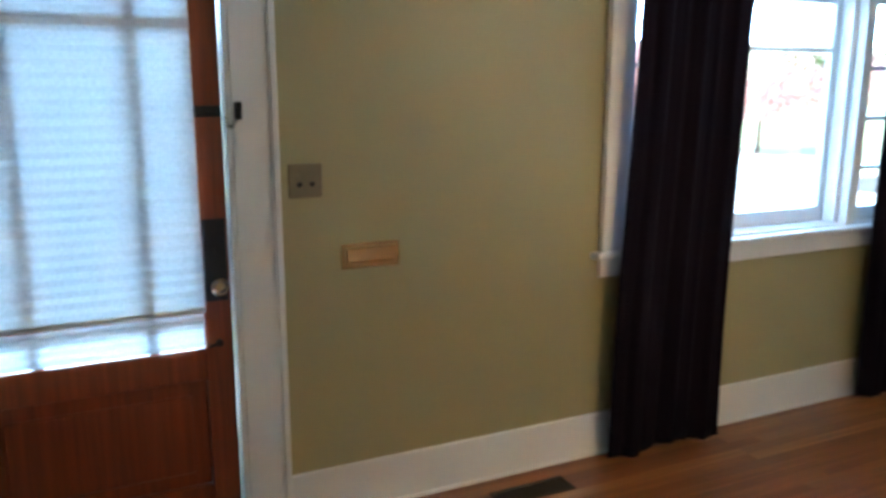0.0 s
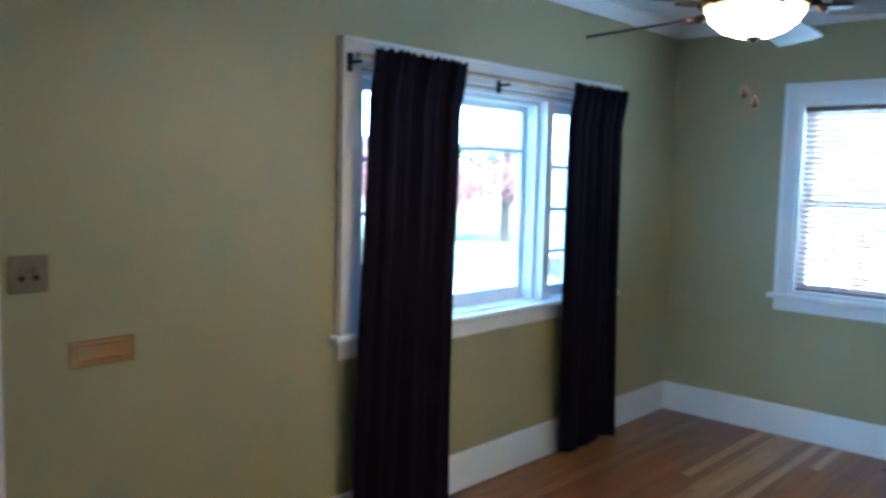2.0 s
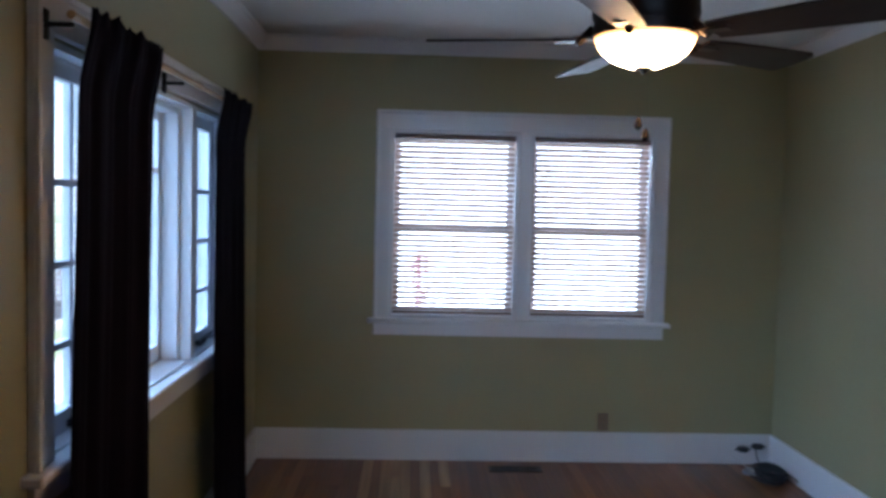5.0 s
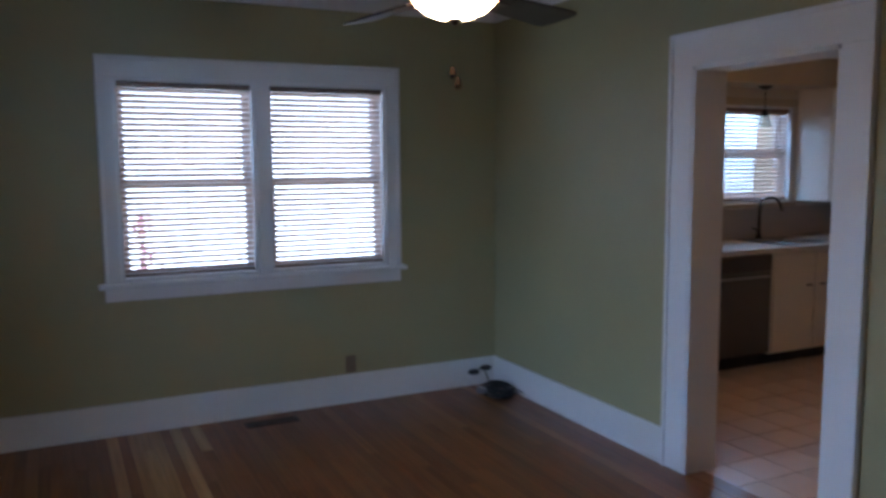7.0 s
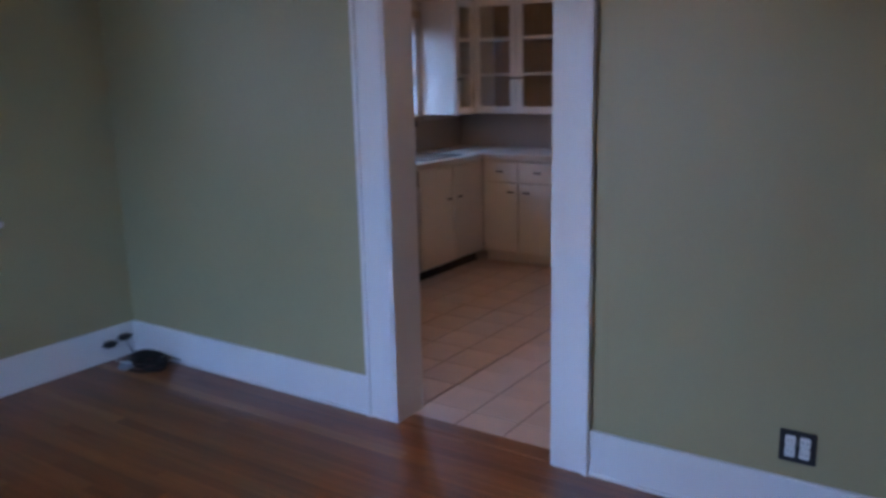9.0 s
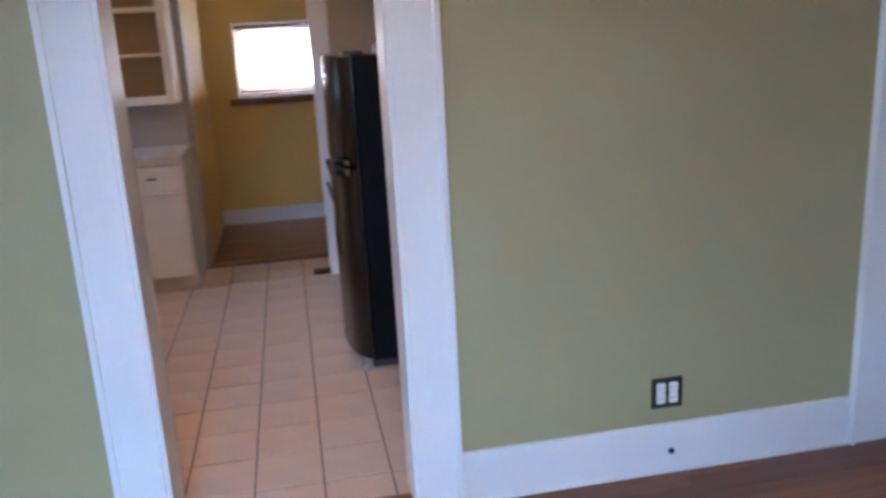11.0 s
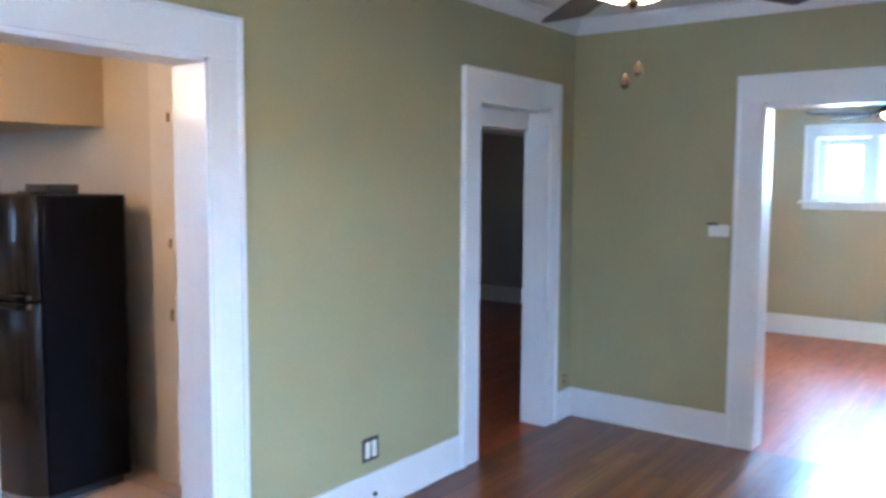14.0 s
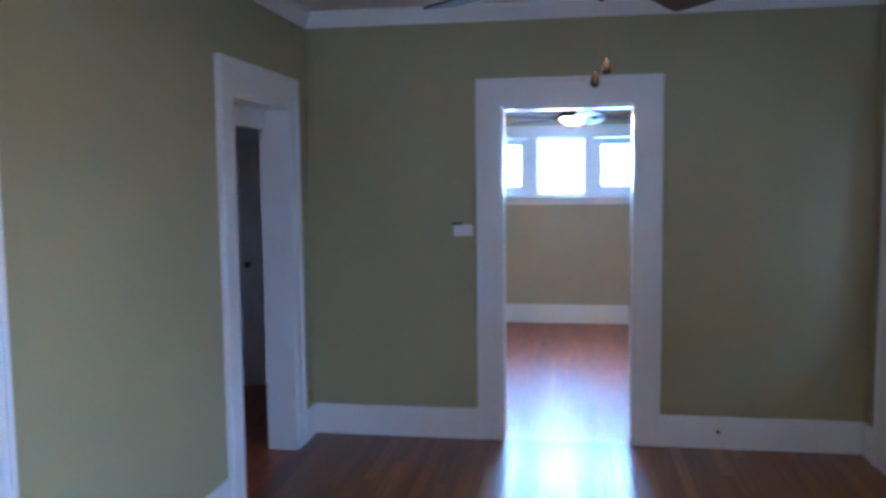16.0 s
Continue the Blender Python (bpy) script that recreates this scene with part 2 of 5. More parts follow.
BARK = surface("bark", (0.10, 0.07, 0.05), 0.9, vary=0.3, coarse=6, fine=40, bump=0.8, depth=0.02)
RED_LEAF = cloth("red_leaf", (0.44, 0.24, 0.23), 0.5, rough=0.6, weave=60, sheen=0.0)
GREEN_LEAF = cloth("green_leaf", (0.07, 0.12, 0.03), 0.4, rough=0.6, weave=60, sheen=0.0)
SIDING = surface("house_siding", (0.5, 0.47, 0.43), 0.7, vary=0.08)
SHINGLE = surface("roof_shingle", (0.11, 0.10, 0.10), 0.9, vary=0.2, coarse=3, fine=30)
CAR_PAINT = surface("car_paint", (0.55, 0.57, 0.6), 0.25, metal=0.3, vary=0.1, coat=0.8)
RUBBER = surface("rubber", (0.02, 0.02, 0.02), 0.8)
FOB = surface("dark_fob_wood", (0.012, 0.006, 0.004), 0.6, vary=0.2, coarse=30)
FOB.node_tree.nodes["Principled BSDF"].inputs["Specular IOR Level"].default_value = 0.1
CABLE = surface("cable_sheath", (0.015, 0.015, 0.016), 0.45)


# ---- building helpers ----
BASE = {}


def box(bm, x0, x1, y0, y1, z0, z1, bevel=0.0, turn=None):
    made = bmesh.ops.create_cube(bm, size=1.0, matrix=Matrix.Translation(((x0 + x1) / 2, (y0 + y1) / 2, (z0 + z1) / 2)) @ Matrix.Diagonal((abs(x1 - x0), abs(y1 - y0), abs(z1 - z0), 1)))
    vs = made["verts"]
    if bevel > 0:
        es = list({e for v in vs for e in v.link_edges})
        out = bmesh.ops.bevel(bm, geom=es, offset=bevel, segments=1, affect="EDGES", profile=0.5)
        vs = list({v for f in out["faces"] for v in f.verts} | {v for v in vs if v.is_valid})
    if turn is not None:
        bmesh.ops.transform(bm, matrix=turn, verts=vs)
    return bm


def boxes(*specs, bevel=0.0):
    bm = bmesh.new()
    for s in specs:
        box(bm, *s, bevel=bevel)
    return bm


def cyl(bm, p, q, r0, r1=None, sides=20):
    p, q = Vector(p), Vector(q)
    d = q - p
    m = Matrix.Translation((p + q) / 2) @ d.to_track_quat("Z", "Y").to_matrix().to_4x4()
    bmesh.ops.create_cone(bm, cap_ends=True, segments=sides, radius1=r0, radius2=r0 if r1 is None else r1, depth=d.length, matrix=m)
    return bm


def lathe(bm, profile, centre, axis="z", sides=32):
    """Turns (radius, height) pairs round an axis."""
    rings = []
    for r, h in profile:
        ring = []
        for i in range(sides):
            a = 2 * math.pi * i / sides
            u, v = r * math.cos(a), r * math.sin(a)
            p = (u, v, h) if axis == "z" else ((u, h, v) if axis == "y" else (h, u, v))
            ring.append(bm.verts.new(Vector(p) + Vector(centre)))
        rings.append(ring)
    for a, b in zip(rings, rings[1:]):
        for i in range(sides):
            bm.faces.new((a[i], a[(i + 1) % sides], b[(i + 1) % sides], b[i]))
    for end in (rings[0], rings[-1]):
        if len(end) > 2:
            bm.faces.new(end)
    bmesh.ops.recalc_face_normals(bm, faces=bm.faces)
    return bm


def mesh_of(name, bm, mat, smooth=False):
    me = bpy.data.meshes.new(name)
    bmesh.ops.remove_doubles(bm, verts=bm.verts, dist=1e-6)
    bm.to_mesh(me)
    bm.free()
    me.materials.append(mat)
    if smooth:
        for p in me.polygons:
            p.use_smooth = True
        me.set_sharp_from_angle(angle=radians(40))
    return me


def thing(name, at, label, category, group=""):
    ob = new(name)
    ob.empty_display_size = 0.1
    ob.location = at
    BASE[ob] = Vector(at)
    return tagged(ob, label, category, group)


def part(name, bm, mat, parent, label="", smooth=False):
    bmesh.ops.translate(bm, verts=bm.verts, vec=-BASE[parent])
    ob = new(name, mesh_of(name, bm, mat, smooth))
    ob.parent = parent
    BASE[ob] = BASE[parent]
    return tagged(ob, label)


def setting(name, bm, mat, label, category, smooth=False):
    ob = new(name, mesh_of(name, bm, mat, smooth))
    BASE[ob] = Vector((0, 0, 0))
    return tagged(ob, label, category, kind="structure")


def frame_setting(name, label, category):
    ob = new(name)
    BASE[ob] = Vector((0, 0, 0))
    return tagged(ob, label, category, kind="structure")


def wall_bm(axis, near, far, a0, a1, z0, z1, holes=()):
    """A wall from near to far across its thickness, with openings (a0, a1, z0, z1) cut through it."""
    us = sorted({a0, a1, *[v for h in holes for v in h[:2] if a0 < v < a1]})
    zs = sorted({z0, z1, *[v for h in holes for v in h[2:] if z0 < v < z1]})
    def solid(i, j):
        if not (0 <= i < len(us) - 1 and 0 <= j < len(zs) - 1):
            return False
        u, z = (us[i] + us[i + 1]) / 2, (zs[j] + zs[j + 1]) / 2
        return not any(h[0] < u < h[1] and h[2] < z < h[3] for h in holes)
    bm = bmesh.new()
    def P(u, v, z):
        return bm.verts.new((u, v, z) if axis == "x" else (v, u, z))
    for i in range(len(us) - 1):
        for j in range(len(zs) - 1):
            if not solid(i, j):
                continue
            u0, u1, w0, w1 = us[i], us[i + 1], zs[j], zs[j + 1]
            quads = [((u0, near, w0), (u1, near, w0), (u1, near, w1), (u0, near, w1)), ((u0, far, w0), (u1, far, w0), (u1, far, w1), (u0, far, w1))]
            if not solid(i - 1, j):
                quads.append(((u0, near, w0), (u0, far, w0), (u0, far, w1), (u0, near, w1)))
            if not solid(i + 1, j):
                quads.append(((u1, near, w0), (u1, far, w0), (u1, far, w1), (u1, near, w1)))
            if not solid(i, j - 1):
                quads.append(((u0, near, w0), (u1, near, w0), (u1, far, w0), (u0, far, w0)))
            if not solid(i, j + 1):
                quads.append(((u0, near, w1), (u1, near, w1), (u1, far, w1), (u0, far, w1)))
            for q in quads:
                bm.faces.new([P(*c) for c in q])
    bmesh.ops.remove_doubles(bm, verts=bm.verts, dist=1e-5)
    bmesh.ops.recalc_face_normals(bm, faces=bm.faces)
    return bm


class Side:
    """A wall face: u runs along it, v out of the room through the wall, z up."""
    def __init__(self, axis, plane, out):
        self.axis, self.plane, self.out = axis, plane, out

    def spec(self, u0, u1, v0, v1, z0, z1):
        a, b = sorted((self.plane + self.out * v0, self.plane + self.out * v1))
        return (u0, u1, a, b, z0, z1) if self.axis == "x" else (a, b, u0, u1, z0, z1)

    def at(self, u, v, z):
        w = self.plane + self.out * v
        return (u, w, z) if self.axis == "x" else (w, u, z)


LX, LY, TOP = 5.588, 3.253, 2.58
NORTH, EAST, SOUTH, WEST = Side("x", LY, 1), Side("y", LX, 1), Side("x", 0.0, -1), Side("y", 0.0, -1)
K_EAST, BED_WEST, BACK = Side("y", LX, 1), Side("y", -3.97, -1), Side("x", -5.0, -1)

# ---- structure: walls, ceilings, floors ----
setting("wall_north", wall_bm("x", LY, LY + 0.17, -4.14, LX + 0.17, -0.1, TOP + 0.1, ((0.335, 1.245, -0.02, 2.0), (2.795, 4.72, 0.875, 1.985))), KHAKI, "olive khaki painted front wall with door and window", "wall")
setting("wall_east", wall_bm("y", LX, LX + 0.17, 0.0, LY, -0.1, TOP + 0.1, ((0.815, 1.58, 0.885, 2.04), (1.655, 2.44, 0.885, 2.04))), KHAKI, "olive khaki painted side wall with paired windows", "wall")
south = setting("wall_south", wall_bm("x", 0.0, -0.15, -4.14, LX, -0.1, TOP + 0.1, ((0.335, 1.125, -0.2, 2.0), (2.882, 3.675, -0.2, 2.0))), KHAKI, "olive khaki painted inner wall with two doorways", "wall")
setting("wall_west", wall_bm("y", 0.0, -0.15, 0.0, LY, -0.1, TOP + 0.1, ((1.186, 1.966, -0.2, 2.0),)), KHAKI, "olive khaki painted inner wall with a doorway", "wall")
setting("ceiling", boxes((0, LX, 0, LY, TOP, TOP + 0.06)), CEILING, "flat white painted ceiling", "ceiling")

# other rooms
setting("wall_bedroom_west", wall_bm("y", -3.97, -4.14, -0.15, LY, -0.1, TOP + 0.1, ((0.64, 1.15, 1.38, 2.02), (1.215, 1.765, 1.38, 2.02), (1.83, 2.34, 1.38, 2.02))), BEDROOM_WALL, "tan painted bedroom wall with a triple window", "wall")
setting("ceiling_bedroom", boxes((-3.97, -0.15, 0, LY, 2.42, 2.48)), CEILING, "flat white bedroom ceiling", "ceiling")
setting("wall_kitchen_west", boxes((2.15, 2.3, -3.18, -0.15, -0.1, TOP)), KITCHEN_WALL, "pale painted kitchen wall", "wall")
setting("wall_kitchen_east", wall_bm("y", LX, LX + 0.17, -3.7, 0.0, -0.1, TOP + 0.1, ((-2.89, -2.1, 1.2, 2.0),)), KITCHEN_WALL, "pale painted kitchen wall with a window", "wall")
setting("wall_kitchen_lining", wall_bm("x", -0.15, -0.165, 2.3, LX, 0.0, 2.36, ((2.882, 3.675, -0.1, 2.0),)), KITCHEN_WALL, "pale painted kitchen side of the partition", "wall")
setting("wall_kitchen_south", boxes((3.85, LX, -3.7, -3.55, -0.1, TOP)), SPLASH, "taupe painted kitchen back wall", "wall")
setting("wall_kitchen_stub", boxes((2.3, 2.93, -3.18, -3.03, -0.1, TOP)), BEIGE, "beige wall stub beside the range", "wall")
setting("wall_passage_east", boxes((3.85, 4.0, -5.0, -3.7, -0.1, TOP)), OCHRE, "ochre painted passage wall", "wall")
setting("wall_passage_west", boxes((2.15, 2.3, -5.0, -3.18, -0.1, TOP)), OCHRE, "ochre painted passage wall", "wall")
setting("wall_back_room", wall_bm("x", -5.0, -5.15, 2.15, 4.0, -0.1, TOP, ((2.87, 3.6, 1.12, 1.76),)), OCHRE, "ochre yellow painted wall with a window", "wall")
setting("ceiling_kitchen", boxes((2.15, LX, -5.0, -0.15, 2.36, 2.42)), CEILING, "white kitchen ceiling", "ceiling")
setting("wall_hall_south", wall_bm("x", -1.15, -1.3, -4.14, 2.15, -0.1, TOP, ((-1.75, -0.43, -0.2, 1.985),)), KHAKI, "painted hall wall with a doorway", "wall")
setting("wall_hall_west", boxes((-2.1, -1.95, -1.15, -0.15, -0.1, TOP)), KHAKI, "painted hall end wall", "wall")
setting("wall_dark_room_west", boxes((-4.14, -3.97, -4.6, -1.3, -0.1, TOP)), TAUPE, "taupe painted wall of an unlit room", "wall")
# the opening in the south wall is added, out of view, for the fill lamp
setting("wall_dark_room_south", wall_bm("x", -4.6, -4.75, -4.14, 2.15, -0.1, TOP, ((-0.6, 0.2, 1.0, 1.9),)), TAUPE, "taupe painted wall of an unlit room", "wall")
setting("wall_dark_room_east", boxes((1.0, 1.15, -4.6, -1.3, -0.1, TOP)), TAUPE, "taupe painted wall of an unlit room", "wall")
setting("ceiling_hall", boxes((-3.97, 2.15, -4.6, -0.15, 2.42, 2.48)), CEILING, "white hall ceiling", "ceiling")
setting("roof", boxes((-4.6, 6.1, -5.5, 3.9, TOP + 0.11, TOP + 0.3)), SHINGLE, "dark shingled roof deck", "roof")


# ---- trim ----
def casing(bm, side, u0, u1, z0, z1, proud=0.022, lip=None):
    """A flat board on a wall face, with a raised band along one edge."""
    box(bm, *side.spec(u0, u1, -proud, 0.0, z0, z1), bevel=0.003)
    if lip:
        box(bm, *side.spec(lip[0], lip[1], -proud - 0.012, -proud + 0.002, lip[2], lip[3]), bevel=0.003)


def doorway(name, side, outer, inner, head, top, deep, label, both=True):
    t = frame_setting(name, label, "door frame")
    for a, b, l in ((outer[0], inner[0], (outer[0], outer[0] + 0.022)), (inner[1], outer[1], (outer[1] - 0.022, outer[1]))):
        bm = bmesh.new()
        casing(bm, side, a, b, 0.0, head, lip=(*l, 0.0, top))
        part("side_casing", bm, TRIM, t)
    bm = bmesh.new()
    casing(bm, side, outer[0], outer[1], head, top, lip=(outer[0] + 0.022, outer[1] - 0.022, top - 0.022, top))
    part("head_casing", bm, TRIM, t)
    for a, b in ((inner[0] - 0.004, inner[0] + 0.016), (inner[1] - 0.016, inner[1] + 0.004)):
        part("jamb", boxes(side.spec(a, b, -0.018, deep + 0.018, 0.0, head - 0.016), bevel=0.002), TRIM, t)
    part("head_jamb", boxes(side.spec(inner[0] + 0.016, inner[1] - 0.016, -0.018, deep + 0.018, head - 0.02, head), bevel=0.002), TRIM, t)
    if both:
        far = Side(side.axis, side.plane + side.out * deep, -side.out)
        for a, b in ((outer[0], inner[0] - 0.006), (inner[1] + 0.006, outer[1])):
            part("side_casing", boxes(far.spec(a, b, -0.022, 0.0, 0.0, head), bevel=0.003), TRIM, t)
        part("head_casing", boxes(far.spec(outer[0], outer[1], -0.022, 0.0, head + 0.002, top), bevel=0.003), TRIM, t)
    return t


doorway("door_frame_kitchen", SOUTH, (2.733, 3.826), (2.882, 3.675), 2.0, 2.16, 0.165, "white painted cased opening to the kitchen", both=False)
doorway("door_frame_hall", SOUTH, (0.223, 1.277), (0.335, 1.125), 2.0, 2.16, 0.15, "white painted cased opening to the hall")
doorway("door_frame_bedroom", WEST, (1.043, 2.114), (1.186, 1.966), 2.0, 2.16, 0.15, "white painted cased opening to the bedroom")
doorway("door_frame_front", NORTH, (0.19, 1.39), (0.335, 1.245), 2.0, 2.16, 0.17, "white painted front door casing", both=False)
HALL_FACE = Side("x", -1.15, -1)
doorway("door_frame_dark_room", HALL_FACE, (-1.95, -0.15), (-1.75, -0.43), 1.985, 2.2, 0.15, "white painted casing of a second hall doorway")
t = frame_setting("door_frame_back_room", "white painted opening to the back room", "door frame")
part("side_casing", boxes((2.88, 3.0, -3.03, -3.005, 0, 2.2), bevel=0.003), TRIM, t)
part("jamb", boxes((2.93, 3.0, -3.2, -3.03, 0, 2.2), bevel=0.003), TRIM, t)
part("head_casing", boxes((2.88, 3.85, -3.05, -3.005, 2.2, 2.34), bevel=0.003), TRIM, t)


def baseboard(name, side, runs, high=0.188, z=0.0):
    t = frame_setting(name, "tall white painted baseboard", "baseboard")
    for a, b in runs:
        bm = boxes(side.spec(a, b, -0.018, 0.0, z, high), bevel=0.003)
        box(bm, *side.spec(a, b, -0.026, -0.017, z, 0.018), bevel=0.004)
        part("board", bm, TRIM, t)


baseboard("baseboard_north", NORTH, ((0.0, 0.19), (1.39, LX - 0.018)))
baseboard("baseboard_east", EAST, ((0.018, LY),))
baseboard("baseboard_south", SOUTH, ((0.0, 0.223), (1.277, 2.733), (3.826, LX)))
baseboard("baseboard_west", WEST, ((0.018, 1.043), (2.114, LY - 0.018)))
baseboard("baseboard_bedroom", BED_WEST, ((0.0, LY),), 0.2)
baseboard("baseboard_back_room", BACK, ((2.3, 3.85),), 0.13)
baseboard("baseboard_dark_room", Side("y", -3.97, -1), ((-4.6, -1.3),), 0.19)
baseboard("baseboard_stub", Side("x", -3.03, -1), ((2.3, 2.88),), 0.2)


def crown(name, x0, x1, y0, y1, low, top):
    bm = bmesh.new()
    prof = ((0.0, low), (0.014, low), (0.02, low + 0.016), (0.05, top - 0.022), (0.062, top - 0.016), (0.062, top), (0.0, top))
    rings = []
    for cx, cy, sx, sy in ((x0, y0, 1, 1), (x1, y0, -1, 1), (x1, y1, -1, -1), (x0, y1, 1, -1)):
        rings.append([bm.verts.new((cx + sx * d, cy + sy * d, z)) for d, z in prof])
    for a, b in zip(rings, rings[1:] + rings[:1]):
        for i in range(len(prof)):
            j = (i + 1) % len(prof)
            bm.faces.new((a[i], a[j], b[j], b[i]))
    bmesh.ops.recalc_face_normals(bm, faces=bm.faces)
    setting(name, bm, TRIM, "white painted crown moulding", "trim")


crown("crown_moulding", 0, LX, 0, LY, 2.494, TOP)
crown("crown_moulding_bedroom", -3.97, -0.15, 0, LY, 2.335, 2.42)


# ---- windows ----
def casing_set(t, side, u0, u1, top, stool, bottom, w=0.11, head=0.115):
    for a, b, l in ((u0, u0 + w, u0), (u1 - w, u1, u1 - 0.02)):
        bm = bmesh.new()
        casing(bm, side, a, b, stool, top - head, lip=(l, l + 0.02, stool, top))
        part("side_casing", bm, TRIM, t)
    bm = bmesh.new()
    casing(bm, side, u0, u1, top - head, top, lip=(u0 + 0.02, u1 - 0.02, top - 0.02, top))
    part("head_casing", bm, TRIM, t)
    part("window_sill", boxes(side.spec(u0 - 0.035, u1 + 0.035, -0.055, 0.012, stool - 0.028, stool), bevel=0.006), TRIM, t)
    part("apron", boxes(side.spec(u0, u1, -0.02, 0.0, bottom, stool - 0.028), bevel=0.003), TRIM, t)


def sash(t, side, u0, u1, z0, z1, v, rail=0.045, thick=0.035, bars_u=(), bars_z=(), name="sash", mat=None):
    mat = mat or TRIM
    bm = boxes(side.spec(u0, u0 + rail, v, v + thick, z0, z1), side.spec(u1 - rail, u1, v, v + thick, z0, z1),
               side.spec(u0 + rail, u1 - rail, v, v + thick, z0, z0 + rail * 1.2), side.spec(u0 + rail, u1 - rail, v, v + thick, z1 - rail, z1), bevel=0.004)
    s = part(name, bm, mat, t)
    p = part("pane", boxes(side.spec(u0 + rail - 0.004, u1 - rail + 0.004, v + thick * 0.5, v + thick * 0.5 + 0.004, z0 + rail, z1 - rail + 0.004)), GLASS, s)
    p.visible_shadow = False
    for u in bars_u:
        part("muntin", boxes(side.spec(u - 0.011, u + 0.011, v + 0.004, v + thick - 0.004, z0 + rail, z1 - rail), bevel=0.002), mat, s)
    for z in bars_z:
        part("muntin", boxes(side.spec(u0 + rail, u1 - rail, v + 0.003, v + thick - 0.003, z - 0.011, z + 0.011), bevel=0.002), mat, s)
    return s


def lining(t, side, u0, u1, z0, z1, deep, w=0.018):
    for a, b in ((u0 - 0.002, u0 + w), (u1 - w, u1 + 0.002)):
        part("jamb", boxes(side.spec(a, b, -0.004, deep, z0, z1)), TRIM, t)
    part("head_jamb", boxes(side.spec(u0 + w, u1 - w, -0.004, deep, z1 - w, z1 + 0.002)), TRIM, t)
    part("sub_sill", boxes(side.spec(u0 + w, u1 - w, 0.0, deep + 0.05, z0 - 0.002, z0 + w)), TRIM, t)


w1 = frame_setting("window_1", "white framed picture window with flanking casements", "window")
casing_set(w1, NORTH, 2.68, 4.834, 2.112, 0.885, 0.778)
lining(w1, NORTH, 2.795, 4.72, 0.875, 1.985, 0.17)
for a, b in ((3.335, 3.4), (4.115, 4.18)):
    part("mullion", boxes(NORTH.spec(a, b, -0.012, 0.17, 0.893, 1.967), bevel=0.003), TRIM, w1)
sash(w1, NORTH, 3.4, 4.115, 0.895, 1.965, 0.11, rail=0.06, bars_z=(1.70,), name="picture_sash")
part("stop", boxes(NORTH.spec(3.4, 3.425, 0.04, 0.11, 0.895, 1.965), NORTH.spec(4.09, 4.115, 0.04, 0.11, 0.895, 1.965), NORTH.spec(3.425, 4.09, 0.04, 0.11, 1.94, 1.965), bevel=0.003), TRIM, w1)
for a, b in ((2.813, 3.335), (4.18, 4.702)):
    s = sash(w1, NORTH, a, b, 0.895, 1.965, 0.05, rail=0.055, bars_z=(1.15, 1.385, 1.62), bars_u=((a + b) / 2,), name="casement_sash")
    bm = boxes(NORTH.spec((a + b) / 2 - 0.05, (a + b) / 2 + 0.05, 0.02, 0.05, 0.905, 0.93), bevel=0.004)
    cyl(bm, NORTH.at((a + b) / 2, 0.03, 0.93), NORTH.at((a + b) / 2 + 0.07, -0.005, 0.955), 0.006, sides=8)
    part("crank", bm, DARK_PLASTIC, s, "dark casement crank")

w2 = frame_setting("window_2", "paired white double-hung windows", "window")
casing_set(w2, EAST, 0.727, 2.531, 2.157, 0.885, 0.781, w=0.09, head=0.12)
part("mullion", boxes(EAST.spec(1.58, 1.655, -0.022, 0.17, 0.885, 2.037), bevel=0.003), TRIM, w2)
for a, b in ((0.815, 1.58), (1.655, 2.44)):
    lining(w2, EAST, a, b, 0.885, 2.04, 0.17)
    sash(w2, EAST, a + 0.018, b - 0.018, 0.905, 1.455, 0.075, rail=0.036, name="lower_sash")
    sash(w2, EAST, a + 0.018, b - 0.018, 1.419, 2.02, 0.115, rail=0.036, name="upper_sash")

w3 = frame_setting("window_3", "white framed triple bedroom window", "window")
casing_set(w3, BED_WEST, 0.54, 2.44, 2.13, 1.375, 1.29, w=0.1, head=0.11)
for a, b in ((1.15, 1.215), (1.765, 1.83)):
    part("mullion", boxes(BED_WEST.spec(a, b, -0.02, 0.17, 1.38, 2.018), bevel=0.003), TRIM, w3)
for a, b, r in ((0.64, 1.15, 0.08), (1.215, 1.765, 0.025), (1.83, 2.34, 0.08)):
    lining(w3, BED_WEST, a, b, 1.38, 2.02, 0.17)
    sash(w3, BED_WEST, a + 0.018, b - 0.018, 1.395, 2.0, 0.08, rail=r)

w4 = frame_setting("window_4", "white framed kitchen window over the sink", "window")
lining(w4, K_EAST, -2.89, -2.1, 1.2, 2.0, 0.17)
sash(w4, K_EAST, -2.87, -2.12, 1.22, 1.63, 0.075, name="lower_sash")
sash(w4, K_EAST, -2.87, -2.12, 1.6, 1.98, 0.115, name="upper_sash")
part("head_casing", boxes(K_EAST.spec(-2.935, -2.05, -0.02, 0.0, 2.0, 2.06), bevel=0.003), BEIGE, w4)
part("window_sill", boxes(K_EAST.spec(-2.935, -2.05, -0.04, 0.0, 1.165, 1.2), bevel=0.004), BEIGE, w4)

w5 = frame_setting("window_5", "wood trimmed window of the back room", "window")
lining(w5, BACK, 2.87, 3.6, 1.12, 1.76, 0.15)
sash(w5, BACK, 2.89, 3.58, 1.14, 1.74, 0.08)
part("window_sill", boxes(BACK.spec(2.8, 3.67, -0.04, 0.0, 1.06, 1.12), bevel=0.004), OAK, w5)


